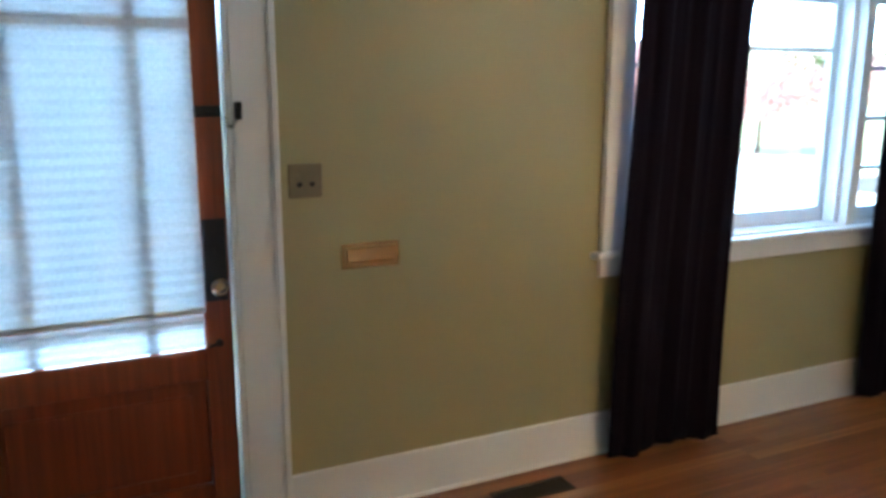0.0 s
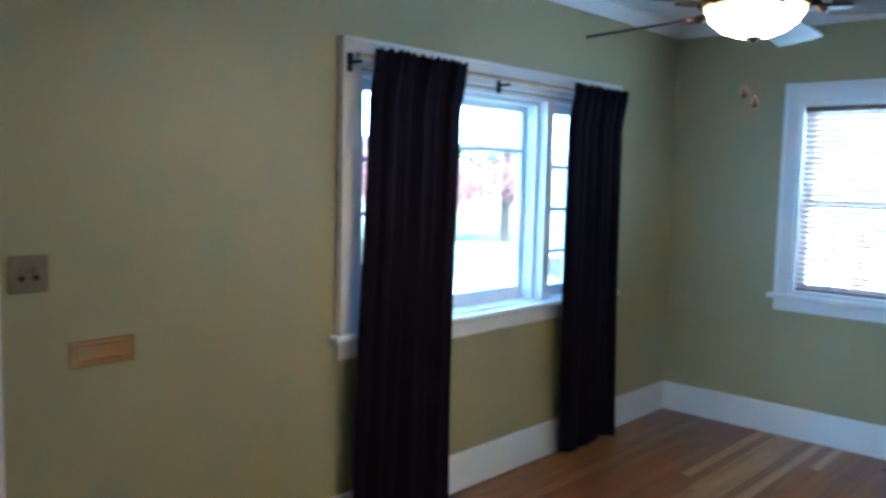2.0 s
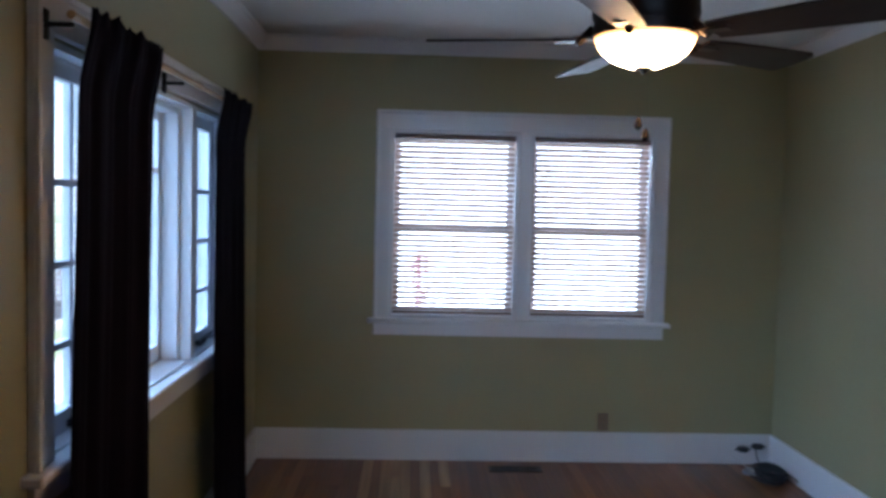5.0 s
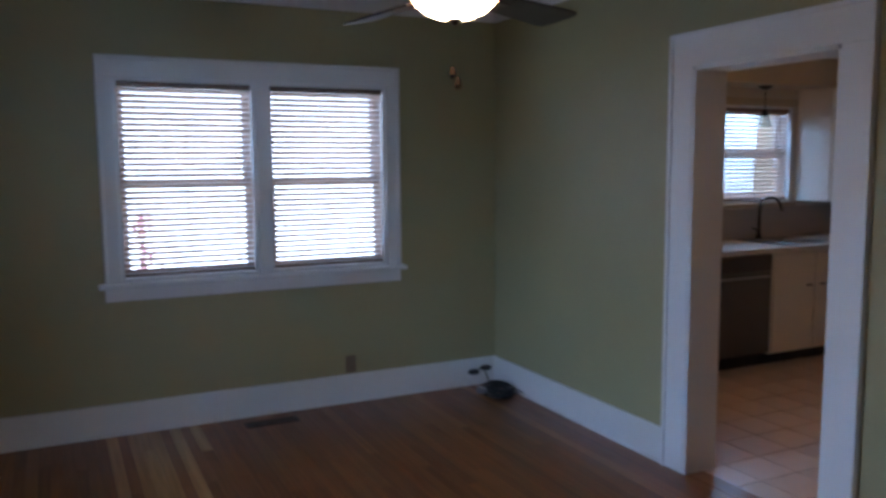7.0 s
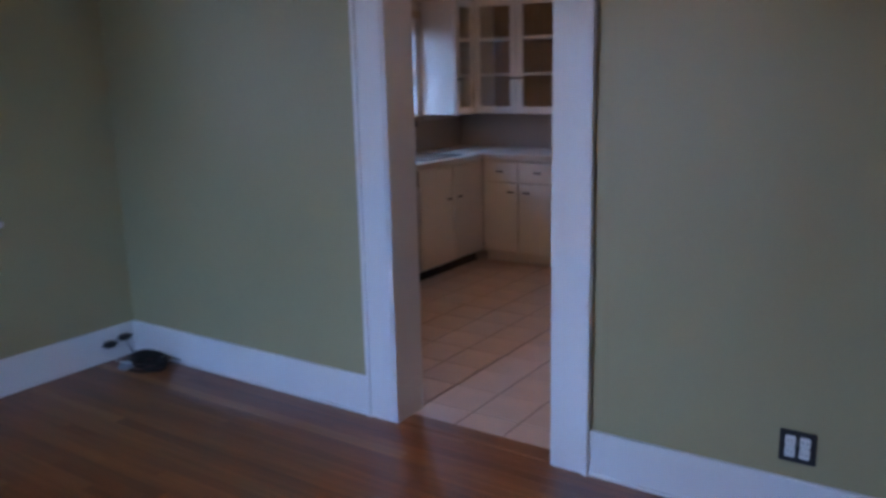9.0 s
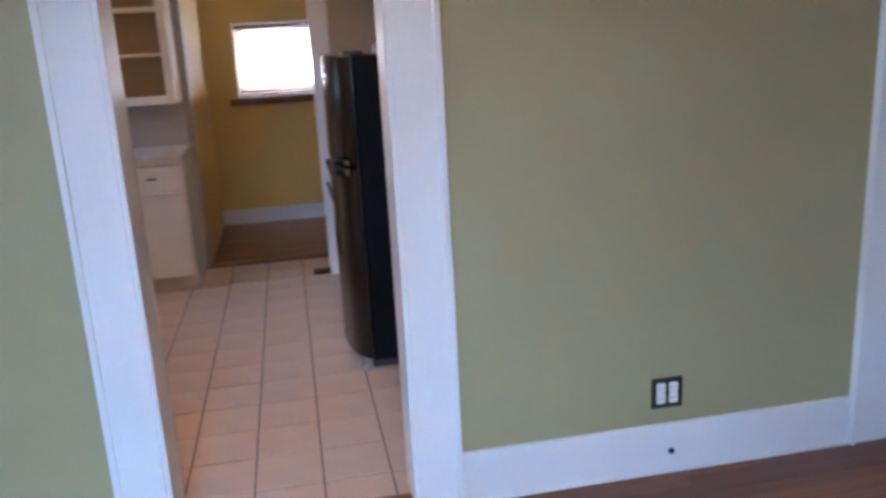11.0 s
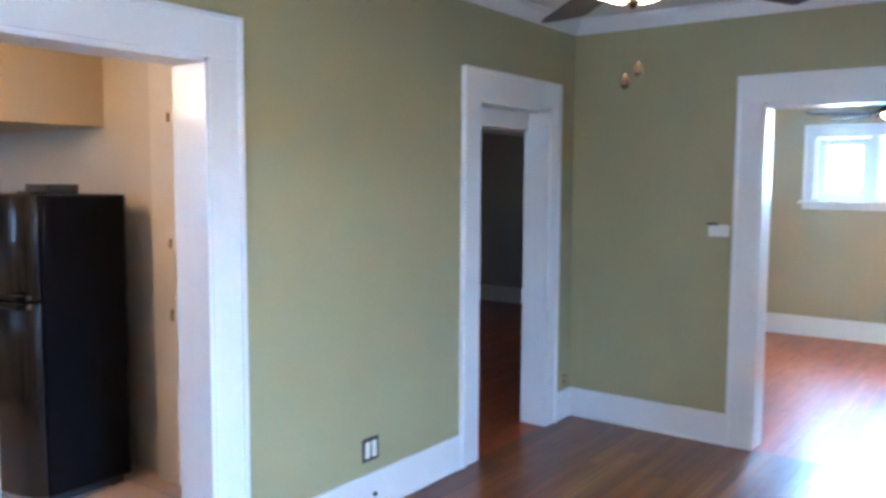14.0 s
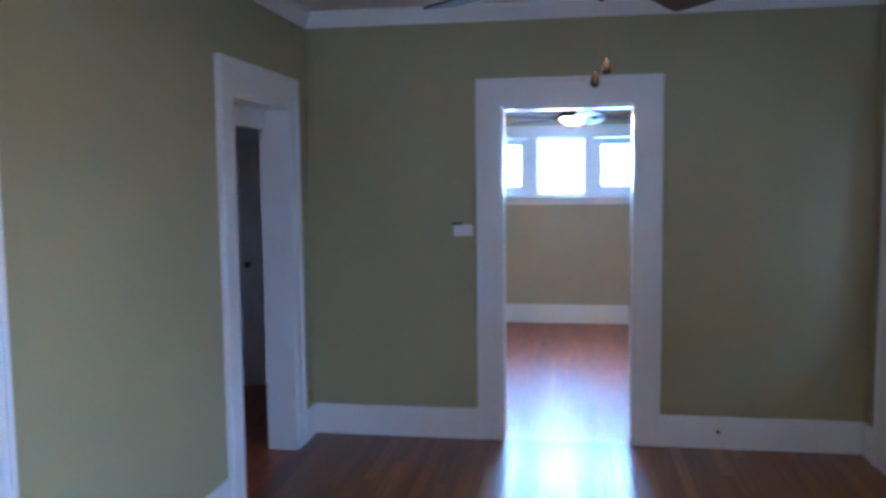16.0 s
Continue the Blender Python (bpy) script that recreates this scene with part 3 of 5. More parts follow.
def blind(side, u0, u1, z0, z1, v, tilt, pitch, label):
    t = thing("window_blind", side.at((u0 + u1) / 2, v, z0), label, "window blind", "slatted blinds")
    part("head_rail", boxes(side.spec(u0, u1, v - 0.02, v + 0.02, z1 - 0.032, z1), bevel=0.003), SLAT_RAIL, t)
    part("bottom_rail", boxes(side.spec(u0, u1, v - 0.018, v + 0.018, z0, z0 + 0.014), bevel=0.004), SLAT_RAIL, t)
    hw, n = 0.0175, int((z1 - 0.045 - z0 - 0.03) / pitch)
    bm = bmesh.new()
    L = (u1 - u0) / 2
    prof = [(-hw, -0.0015), (-hw * 0.4, 0.0012), (hw * 0.4, 0.0012), (hw, -0.0015)]
    lo = [[], []]
    for e, s in enumerate((-L, L)):
        for d, h in prof:
            q = Matrix.Rotation(tilt, 2) @ Vector((d, h))
            lo[e].append((s, q.x, q.y))
    vs = []
    for e in range(2):
        for off in (0.0, -0.0022):
            vs.append([bm.verts.new((p[0], p[1], p[2] + off) if side.axis == "x" else (p[1] * side.out, p[0], p[2] + off)) for p in lo[e]])
    a, a2, b, b2 = vs
    for i in range(3):
        bm.faces.new((a[i], a[i + 1], b[i + 1], b[i]))
        bm.faces.new((a2[i], b2[i], b2[i + 1], a2[i + 1]))
    bm.faces.new((a[0], b[0], b2[0], a2[0]))
    bm.faces.new((a[3], a2[3], b2[3], b[3]))
    bmesh.ops.recalc_face_normals(bm, faces=bm.faces)
    me = mesh_of("slat", bm, SLAT)
    for k in range(n):
        ob = new("slat", me)
        ob.parent = t
        ob.location = (0, 0, 0.035 + k * (z1 - z0 - 0.08) / (n - 1))
    for f in (0.12, 0.5, 0.88):
        u = u0 + (u1 - u0) * f
        bm = bmesh.new()
        for d in (-0.021, 0.021):
            cyl(bm, side.at(u, v + d, z0), side.at(u, v + d, z1 - 0.02), 0.0012, sides=6)
        part("ladder_cord", bm, SLAT, t)
    bm = cyl(bmesh.new(), side.at(u0 + 0.05, v - 0.03, z1 - 0.03), side.at(u0 + 0.045, v - 0.03, z1 - 0.52), 0.002, sides=6)
    cyl(bm, side.at(u0 + 0.045, v - 0.03, z1 - 0.52), side.at(u0 + 0.045, v - 0.03, z1 - 0.56), 0.004, 0.009, sides=10)
    part("pull_cord", bm, SLAT, t, "lift cord with wooden tassel")
    return t


TILT = radians(-43)
blind(EAST, 0.835, 1.56, 0.912, 2.02, 0.035, TILT, 0.0312, "tan slatted blind, lowered and half open, in the window")
blind(EAST, 1.675, 2.42, 0.912, 2.02, 0.035, TILT, 0.0312, "tan slatted blind, lowered and half open, in the window")
blind(K_EAST, -2.87, -2.12, 1.22, 1.98, 0.035, radians(48), 0.03, "tan slatted blind over the kitchen sink")
blind(BACK, 2.89, 3.58, 1.14, 1.74, 0.035, radians(48), 0.03, "tan slatted blind in the back room window")

# ---- front door ----
def front_door():
    t = thing("front_door", (0.79, LY + 0.03, 0.0), "reddish brown stained wooden front door with large glass light, closed", "door")
    x0, x1, y0, y1 = 0.356, 1.224, LY + 0.022, LY + 0.067
    gx0, gx1, gz0, gz1 = 0.472, 1.133, 0.69, 1.89
    for a, b in ((x0, gx0), (gx1, x1)):
        part("stile", boxes((a, b, y0, y1, 0.006, 1.978), bevel=0.003), DOOR_WOOD, t)
    for a, b in ((0.006, 0.2), (0.58, gz0), (gz1, 1.978)):
        part("rail", boxes((gx0, gx1, y0, y1, a, b), bevel=0.003), DOOR_WOOD, t)
    part("panel", boxes((gx0, gx1, y0 + 0.016, y1 - 0.012, 0.2, 0.58), (gx0 + 0.05, gx1 - 0.05, y0 + 0.008, y0 + 0.018, 0.25, 0.53), bevel=0.006), DOOR_WOOD, t)
    for x in (0.636, 0.976):
        part("muntin", boxes((x - 0.016, x + 0.016, y0 + 0.008, y1 - 0.006, gz0, gz1), bevel=0.003), DOOR_WOOD, t)
    for z in (0.80, 1.731):
        part("muntin", boxes((gx0, gx1, y0 + 0.009, y1 - 0.007, z - 0.016, z + 0.016), bevel=0.003), DOOR_WOOD, t)
    p = part("pane", boxes((gx0, gx1, y0 + 0.028, y0 + 0.032, gz0, gz1)), GLASS, t)
    p.visible_shadow = False
    bm = boxes((1.14, 1.215, y0 - 0.007, y0, 0.847, 1.12), bevel=0.003)
    box(bm, 1.176, 1.18, y0 - 0.01, y0 - 0.006, 1.0, 1.03)
    pl = part("escutcheon", bm, BLACK_IRON, t, "dark iron lock plate")
    bm = cyl(bmesh.new(), (1.183, y0 - 0.005, 0.903), (1.183, y0 - 0.035, 0.903), 0.011)
    part("spindle", bm, BRASS, pl)
    bm = lathe(bmesh.new(), ((0.012, 0.0), (0.022, -0.008), (0.029, -0.02), (0.026, -0.034), (0.014, -0.04)), (1.183, y0 - 0.03, 0.903), "y", 12)
    part("knob", bm, CRYSTAL, pl, "faceted clear glass knob")
    bm = cyl(bmesh.new(), (1.178, y0, 0.705), (1.178, y0 - 0.014, 0.705), 0.012)
    cyl(bm, (1.178, y0 - 0.012, 0.705), (1.142, y0 - 0.012, 0.695), 0.005, 0.004, 10)
    part("hook", bm, BLACK_IRON, t, "small dark iron hook")
    bm = boxes((1.135, 1.222, y0 - 0.012, y0, 1.443, 1.478), (1.15, 1.21, y0 - 0.016, y0 - 0.01, 1.455, 1.466), bevel=0.003)
    part("chain_track", bm, BLACK_IRON, t, "dark iron door chain track")
    for z in (1.741, 1.044, 0.398):
        bm = cyl(bmesh.new(), (x0 - 0.004, y0 - 0.008, z - 0.045), (x0 - 0.004, y0 - 0.008, z + 0.045), 0.008, sides=12)
        box(bm, x0, x0 + 0.03, y0 - 0.003, y0 + 0.001, z - 0.042, z + 0.042)
        part("hinge", bm, BLACK_IRON, t)
    return t


front_door()
t = thing("door_chain", (1.266, LY - 0.03, 1.42), "dark iron safety chain keeper on the door casing", "door chain")
part("keeper", boxes((1.255, 1.277, LY - 0.036, LY - 0.022, 1.435, 1.49), bevel=0.003), BLACK_IRON, t)
for k in range(9):
    f = k / 8
    x, z = 1.222 + 0.04 * f, 1.458 - 0.045 * math.sin(math.pi * (0.12 + 0.86 * f))
    bm = bmesh.new()
    ring = [(0.0065 * math.cos(a * math.pi / 5), 0.004 * math.sin(a * math.pi / 5)) for a in range(10)]
    for (a, b), (c, d) in zip(ring, ring[1:] + ring[:1]):
        cyl(bm, (x + a, LY - 0.034 + (b if k % 2 else 0), z + (0 if k % 2 else b)), (x + c, LY - 0.034 + (d if k % 2 else 0), z + (0 if k % 2 else d)), 0.0013, sides=5)
    part("link", bm, BLACK_IRON, t)

# pleated shade on the door glass
bm = bmesh.new()
n, zlo, zhi = 56, 0.835, 1.9
prev = None
for k in range(n + 1):
    z = zlo + (zhi - zlo) * k / n
    y = LY + 0.008 + (0.0035 if k % 2 else -0.0025)
    row = [bm.verts.new((x, y, z)) for x in (0.462, 1.137)]
    if prev:
        bm.faces.new((prev[0], prev[1], row[1], row[0]))
    prev = row
t = thing("fabric_blind", (0.8, LY + 0.01, 0.82), "white pleated fabric shade hung over the door glass", "window shade")
part("fabric", bm, SHADE, t)
part("bottom_rail", boxes((0.462, 1.137, LY + 0.0, LY + 0.018, 0.815, 0.835), bevel=0.004), WHITE_PLASTIC, t)
part("head_rail", boxes((0.462, 1.137, LY - 0.006, LY + 0.02, 1.9, 1.93), bevel=0.004), WHITE_PLASTIC, t)
bm = bmesh.new()
prev = None
for k in range(8):
    z = 0.70 + 0.11 * k / 7
    row = [bm.verts.new((x, LY + 0.01 + (0.004 if k % 2 else -0.004), z)) for x in (0.475, 1.13)]
    if prev:
        bm.faces.new((prev[0], prev[1], row[1], row[0]))
    prev = row
part("lower_fabric", bm, cloth("sheer_cloth", (0.8, 0.82, 0.83), 0.2), t)

# ---- wall fittings ----
t = thing("light_switch", (1.48, LY, 1.173), "brushed brass two-gang push-button switch plate", "light switch")
part("plate", boxes((1.422, 1.538, LY - 0.006, LY, 1.173, 1.288), bevel=0.003), DULL_BRASS, t)
for x in (1.459, 1.501):
    for z, m in ((1.243, DULL_BRASS), (1.219, BLACK_IRON)):
        part("button", cyl(bmesh.new(), (x, LY - 0.005, z), (x, LY - 0.012, z), 0.0085), m, t)
t = thing("mail_slot", (1.705, LY, 0.915), "polished brass mail slot door set in the wall", "mail slot")
part("frame", boxes((1.598, 1.812, LY - 0.006, LY, 0.915, 0.930), (1.598, 1.812, LY - 0.006, LY, 0.990, 1.004), (1.598, 1.612, LY - 0.006, LY, 0.930, 0.990), (1.798, 1.812, LY - 0.006, LY, 0.930, 0.990), bevel=0.002), MAIL_BRASS, t)
part("flap", boxes((1.613, 1.797, LY - 0.012, LY - 0.003, 0.932, 0.984), (1.62, 1.79, LY - 0.022, LY - 0.010, 0.934, 0.942), bevel=0.003), MAIL_BRASS, t)
part("hinge", cyl(bmesh.new(), (1.613, LY - 0.009, 0.985), (1.797, LY - 0.009, 0.985), 0.004, sides=10), MAIL_BRASS, t)


def outlet(side, u, z, gangs, plate, face, label):
    w = 0.07 + 0.046 * (gangs - 1)
    t = thing("wall_outlet", side.at(u, 0, z - 0.057), label, "wall outlet", "wall outlets")
    part("plate", boxes(side.spec(u - w / 2, u + w / 2, -0.006, 0.0, z - 0.057, z + 0.057), bevel=0.003), plate, t)
    for g in range(gangs):
        c = u + (g - (gangs - 1) / 2) * 0.046
        for dz in (-0.0195, 0.0195):
            hh = 0.0187 if gangs > 1 else 0.0145
            r = part("receptacle", boxes(side.spec(c - 0.0165, c + 0.0165, -0.009, -0.004, z + dz - hh, z + dz + hh), bevel=0.004), face, t)
            part("slots", boxes(side.spec(c - 0.008, c - 0.006, -0.0096, -0.0085, z + dz - 0.004, z + dz + 0.006), side.spec(c + 0.006, c + 0.008, -0.0096, -0.0085, z + dz - 0.004, z + dz + 0.006)), DARK_PLASTIC, r)
    return t


outlet(SOUTH, 1.996, 0.302, 2, DARK_PLASTIC, WHITE_PLASTIC, "dark bronze double outlet plate with white sockets")
outlet(EAST, 1.081, 0.253, 1, TAN_PLASTIC, TAN_PLASTIC, "tan outlet plate on the khaki wall")
outlet(SOUTH, 0.09, 0.26, 1, BRASS, TAN_PLASTIC, "brass outlet plate beside the hall opening")
t = thing("thermostat", (0.0, 0.96, 1.24), "white wall thermostat with a dark top edge", "thermostat")
part("body", boxes((0, 0.026, 0.905, 1.022, 1.24, 1.31), bevel=0.006), WHITE_PLASTIC, t)
part("cover", boxes((0.004, 0.03, 0.895, 0.96, 1.306, 1.322), bevel=0.003), DARK_PLASTIC, t)
for side, u, z in ((SOUTH, 1.984, 0.086), (WEST, 2.444, 0.1)):
    t = thing("cable_jack", side.at(u, -0.018, z), "small dark cable hole in the baseboard", "cable jack")
    part("cap", cyl(bmesh.new(), side.at(u, -0.017, z), side.at(u, -0.026, z), 0.011, sides=14), BLACK_IRON, t)


def floor_vent(x0, x1, y0, y1, label):
    t = thing("floor_vent", ((x0 + x1) / 2, (y0 + y1) / 2, 0.0), label, "floor vent", "floor vents")
    w = 0.014
    part("frame", boxes((x0, x1, y0, y0 + w, 0, 0.006), (x0, x1, y1 - w, y1, 0, 0.006), (x0, x0 + w, y0 + w, y1 - w, 0, 0.006), (x1 - w, x1, y0 + w, y1 - w, 0, 0.006), bevel=0.002), BRONZE, t)
    # dark sheet stands in for the shade of the duct below the slats
    part("backing", boxes((x0 + w, x1 - w, y0 + w, y1 - w, 0.0005, 0.0015)), RUBBER, t)
    long_x = (x1 - x0) > (y1 - y0)
    n = 16
    for k in range(1, n):
        if long_x:
            c = x0 + (x1 - x0) * k / n
            part("slat", boxes((c - 0.003, c + 0.003, y0 + w, y1 - w, 0.001, 0.005)), BRONZE, t)
        else:
            c = y0 + (y1 - y0) * k / n
            part("slat", boxes((x0 + w, x1 - w, c - 0.003, c + 0.003, 0.001, 0.005)), BRONZE, t)


floor_vent(2.13, 2.46, 3.03, 3.14, "brown metal floor register by the front wall")
floor_vent(5.36, 5.46, 1.49, 1.81, "brown metal floor register under the windows")


def tube(name, points, radius, mat, parent, label="", closed=False):
    cu = bpy.data.curves.new(name, "CURVE")
    cu.dimensions, cu.bevel_depth, cu.bevel_resolution, cu.resolution_u = "3D", radius, 3, 6
    sp = cu.splines.new("NURBS")
    sp.points.add(len(points) - 1)
    o = BASE[parent]
    for q, p in zip(sp.points, points):
        q.co = (*(Vector(p) - o), 1)
    sp.use_endpoint_u, sp.use_cyclic_u, sp.order_u = not closed, closed, 3
    cu.materials.append(mat)
    ob = new(name, cu)
    ob.parent = parent
    BASE[ob] = o
    return tagged(ob, label)


# ---- cable coil in the corner ----
rng = random.Random(5)
t = thing("cable_coil", (5.28, 0.146, 0.0), "coiled black cables with connectors on the floor in the corner", "cable")
for k in range(11):
    r, dx, dy = 0.068 + 0.042 * rng.random(), rng.uniform(-0.015, 0.015), rng.uniform(-0.012, 0.012)
    pts = []
    for a in range(14):
        g = a * 2 * math.pi / 14
        pts.append((5.28 + dx + r * 1.15 * math.cos(g), 0.146 + dy + r * 0.8 * math.sin(g), 0.008 + 0.005 * k + 0.005 * math.sin(3 * g + k)))
    tube("loop", pts, 0.0062, CABLE, t, closed=True)
tube("lead", ((5.22, 0.17, 0.04), (5.33, 0.2, 0.09), (5.45, 0.16, 0.14), (5.5, 0.12, 0.13), (5.562, 0.1, 0.1)), 0.0035, CABLE, t)
tube("lead", ((5.3, 0.2, 0.03), (5.42, 0.26, 0.05), (5.53, 0.3, 0.09), (5.562, 0.33, 0.1)), 0.003, WHITE_PLASTIC, t, "thin white cable")
tube("lead", ((5.36, 0.11, 0.03), (5.4, 0.06, 0.05), (5.33, 0.035, 0.035), (5.16, 0.03, 0.03)), 0.004, CABLE, t)
for p in ((5.535, 0.2, 0.105), (5.53, 0.11, 0.125)):
    bm = boxes((p[0] - 0.02, p[0] + 0.02, p[1] - 0.03, p[1] + 0.03, p[2] - 0.016, p[2] + 0.016), bevel=0.005)
    cyl(bm, (p[0], p[1] - 0.03, p[2]), (p[0], p[1] - 0.05, p[2]), 0.006, sides=10)
    cyl(bm, (p[0], p[1] + 0.03, p[2]), (p[0], p[1] + 0.05, p[2]), 0.006, sides=10)
    part("splitter", bm, DARK_PLASTIC, t, "small dark cable splitter")
part("clear_bag", lathe(bmesh.new(), ((0.04, 0.002), (0.05, 0.015), (0.035, 0.035), (0.012, 0.042)), (5.37, 0.22, 0.0), "z", 11), surface("clouded_plastic", (0.25, 0.26, 0.28), 0.3, vary=0.3, coarse=20, fine=60, bump=0.5), t, "crumpled clear plastic bag")


# ---- curtains ----
def curtain(x0, x1, seed, drift):
    rnd = random.Random(seed)
    t = thing("curtain", ((x0 + x1) / 2, LY - 0.1, 0.02), "nearly black aubergine curtain panel gathered on a rod", "curtain", "window curtains")
    nu, nz, w = 90, 44, x1 - x0
    waves = [(rnd.uniform(7, 10), rnd.uniform(0, 6), 0.009), (rnd.uniform(15, 19), rnd.uniform(0, 6), 0.003), (rnd.uniform(3, 4), rnd.uniform(0, 6), 0.013)]
    bm = bmesh.new()
    grid = []
    for j in range(nz + 1):
        f = j / nz
        z = 0.02 + 2.045 * f
        row = []
        for i in range(nu + 1):
            s = i / nu
            flare = 1.0 + 0.06 * (1 - f) ** 2
            x = (x0 + x1) / 2 + (s - 0.5) * w * flare + 0.012 * math.sin(5 * f + seed) * (1 - f) - drift * (1 - f)
            y = LY - 0.1
            for c, ph, am in waves:
                y += am * math.sin(c * 2 * math.pi * s * 0.8 + ph + 0.7 * math.sin(2.2 * f + ph)) * (0.55 + 0.45 * (1 - f))
            y -= 0.03 * min(1.0, max(0.0, f - 0.9) * 12) + 0.008 * math.sin(60 * s) * max(0, f - 0.93) * 12
            zz = z + (0.007 * math.sin(75 * s + seed) * (1 if j == nz else 0)) + (0.012 * math.sin(9 * s + seed) if j == 0 else 0)
            row.append(bm.verts.new((x, y, zz)))
        grid.append(row)
    for j in range(nz):
        for i in range(nu):
            bm.faces.new((grid[j][i], grid[j][i + 1], grid[j + 1][i + 1], grid[j + 1][i]))
    ob = part("cloth", bm, CURTAIN, t, smooth=True)
    md = ob.modifiers.new("thickness", "SOLIDIFY")
    md.thickness = 0.003


curtain(2.772, 3.326, 3, 0.05)
curtain(4.2, 4.742, 8, -0.012)
t = thing("curtain_rod", (3.757, LY - 0.1, 2.03), "thin wooden curtain rod on dark brackets across the window", "curtain rod")
part("pole", cyl(bmesh.new(), (2.70, LY - 0.1, 2.028), (3.9, LY - 0.1, 2.028), 0.011, sides=16), ROD, t, smooth=True)
part("inner_pole", cyl(bmesh.new(), (3.86, LY - 0.1, 2.028), (4.80, LY - 0.1, 2.028), 0.0085, sides=16), ROD, t, smooth=True)
part("collar", cyl(bmesh.new(), (3.84, LY - 0.1, 2.028), (3.9, LY - 0.1, 2.028), 0.014, sides=16), ROD, t, smooth=True)
for x in (2.72, 3.675, 4.785):
    bm = boxes((x - 0.014, x + 0.014, LY - 0.034, LY - 0.022, 1.97, 2.045), (x - 0.008, x + 0.008, LY - 0.1, LY - 0.03, 2.0, 2.013), bevel=0.003)
    part("bracket", bm, BLACK_IRON, t)


# ---- ceiling fans ----
def fan(cx, cy, low, ceiling, phase, label, k=1.0):
    """low is the underside of the finial, k the size of the middle."""
    t = thing("ceiling_fan", (cx, cy, ceiling), label, "ceiling fan", "ceiling fans")
    c = (cx, cy, 0)
    z = low

    def turned_ring(profile, sides=48):
        return lathe(bmesh.new(), [(rad * k, z + h * k) for rad, h in profile], c, "z", sides)

    part("bowl", turned_ring(((0.012, 0.014), (0.05, 0.018), (0.09, 0.034), (0.122, 0.06), (0.14, 0.092), (0.143, 0.102)), 48), BOWL if k == 1.0 else SMALL_BOWL, t, "glowing frosted glass light bowl", smooth=True)
    part("finial", turned_ring(((0.003, -0.004), (0.009, 0.0), (0.012, 0.008), (0.024, 0.012), (0.026, 0.018), (0.01, 0.022)), 20), BRONZE, t, smooth=True)
    part("light_ring", turned_ring(((0.146, 0.097), (0.149, 0.104), (0.146, 0.128), (0.1, 0.13)), 48), BRONZE, t, smooth=True)
    part("motor_housing", turned_ring(((0.1, 0.125), (0.14, 0.13), (0.15, 0.16), (0.145, 0.215), (0.11, 0.245), (0.04, 0.255)), 48), BRONZE, t, smooth=True)
    if ceiling - (z + 0.33 * k) > 0.02:
        part("down_rod", cyl(bmesh.new(), (cx, cy, z + 0.25 * k), (cx, cy, ceiling - 0.05), 0.014), BRONZE, t, smooth=True)
    part("canopy", lathe(bmesh.new(), ((0.03, min(ceiling - 0.06, ceiling - 0.002)), (0.055, ceiling - 0.045), (0.068, ceiling - 0.01), (0.068, ceiling)), c, "z", 32), BRONZE, t, smooth=True)
    for n in range(5):
        m = Matrix.Translation((cx, cy, z + 0.094 * k)) @ Matrix.Rotation(radians(phase + 72 * n), 4, "Z")
        bm = boxes((0.14 * k, 0.2, -0.016, 0.016, 0.0, 0.008), (0.19, 0.255, -0.034, 0.034, -0.006, 0.0), bevel=0.003)
        cyl(bm, (0.145 * k, 0, 0.03), (0.19, 0, -0.012), 0.012, sides=10)
        bmesh.ops.transform(bm, matrix=m, verts=bm.verts)
        iron = part("blade_iron", bm, BRONZE, t)
        bm = bmesh.new()
        pitch = Matrix.Rotation(radians(-12), 4, "X")
        outline = [(0.2, -0.05), (0.2, 0.05), (0.3, 0.06), (0.52, 0.072), (0.595, 0.075), (0.609, 0.066), (0.622, 0.02), (0.63, -0.03), (0.626, -0.062), (0.61, -0.073), (0.52, -0.072), (0.3, -0.06)]
        lo = [bm.verts.new((x, y, -0.003)) for x, y in outline]
        hi = [bm.verts.new((x, y, 0.004)) for x, y in outline]
        bm.faces.new(lo)
        bm.faces.new(hi)
        for i in range(len(outline)):
            j = (i + 1) % len(outline)
            bm.faces.new((lo[i], lo[j], hi[j], hi[i]))
        bmesh.ops.recalc_face_normals(bm, faces=bm.faces)
        bmesh.ops.transform(bm, matrix=m @ pitch, verts=bm.verts)
        part("blade", bm, BLADE, t)
    return t


def pull_chain(fan_thing, x, y, top, end):
    bm = bmesh.new()
    n = int((top - end - 0.03) / 0.008)
    for k in range(n):
        zc = end + 0.03 + k * 0.008
        bmesh.ops.create_icosphere(bm, subdivisions=1, radius=0.0008, matrix=Matrix.Translation((x, y, zc)))
    c = part("pull_chain", bm, BRONZE, fan_thing)
    part("fob", lathe(bmesh.new(), ((0.003, end + 0.032), (0.006, end + 0.026), (0.010, end + 0.012), (0.011, end + 0.004), (0.005, end - 0.004)), (x, y, 0), "z", 14), FOB, c, "dark wooden fob", smooth=True)


f1 = fan(2.927, 1.661, 1.968, TOP, 7.5, "dark bronze five-blade ceiling fan with lit bowl light")
pull_chain(f1, 2.919, 1.674, 2.07, 1.812)
pull_chain(f1, 2.934, 1.648, 2.07, 1.783)
fan(-1.885, 1.61, 1.995, 2.42, 88, "dark ceiling fan with lit bowl in the bedroom", 0.70)

# ---- hall: board across the opening's head, door standing open ----
t = thing("header_board", (0.73, -0.14, 1.87), "white painted board across the head of the hall opening", "header board")
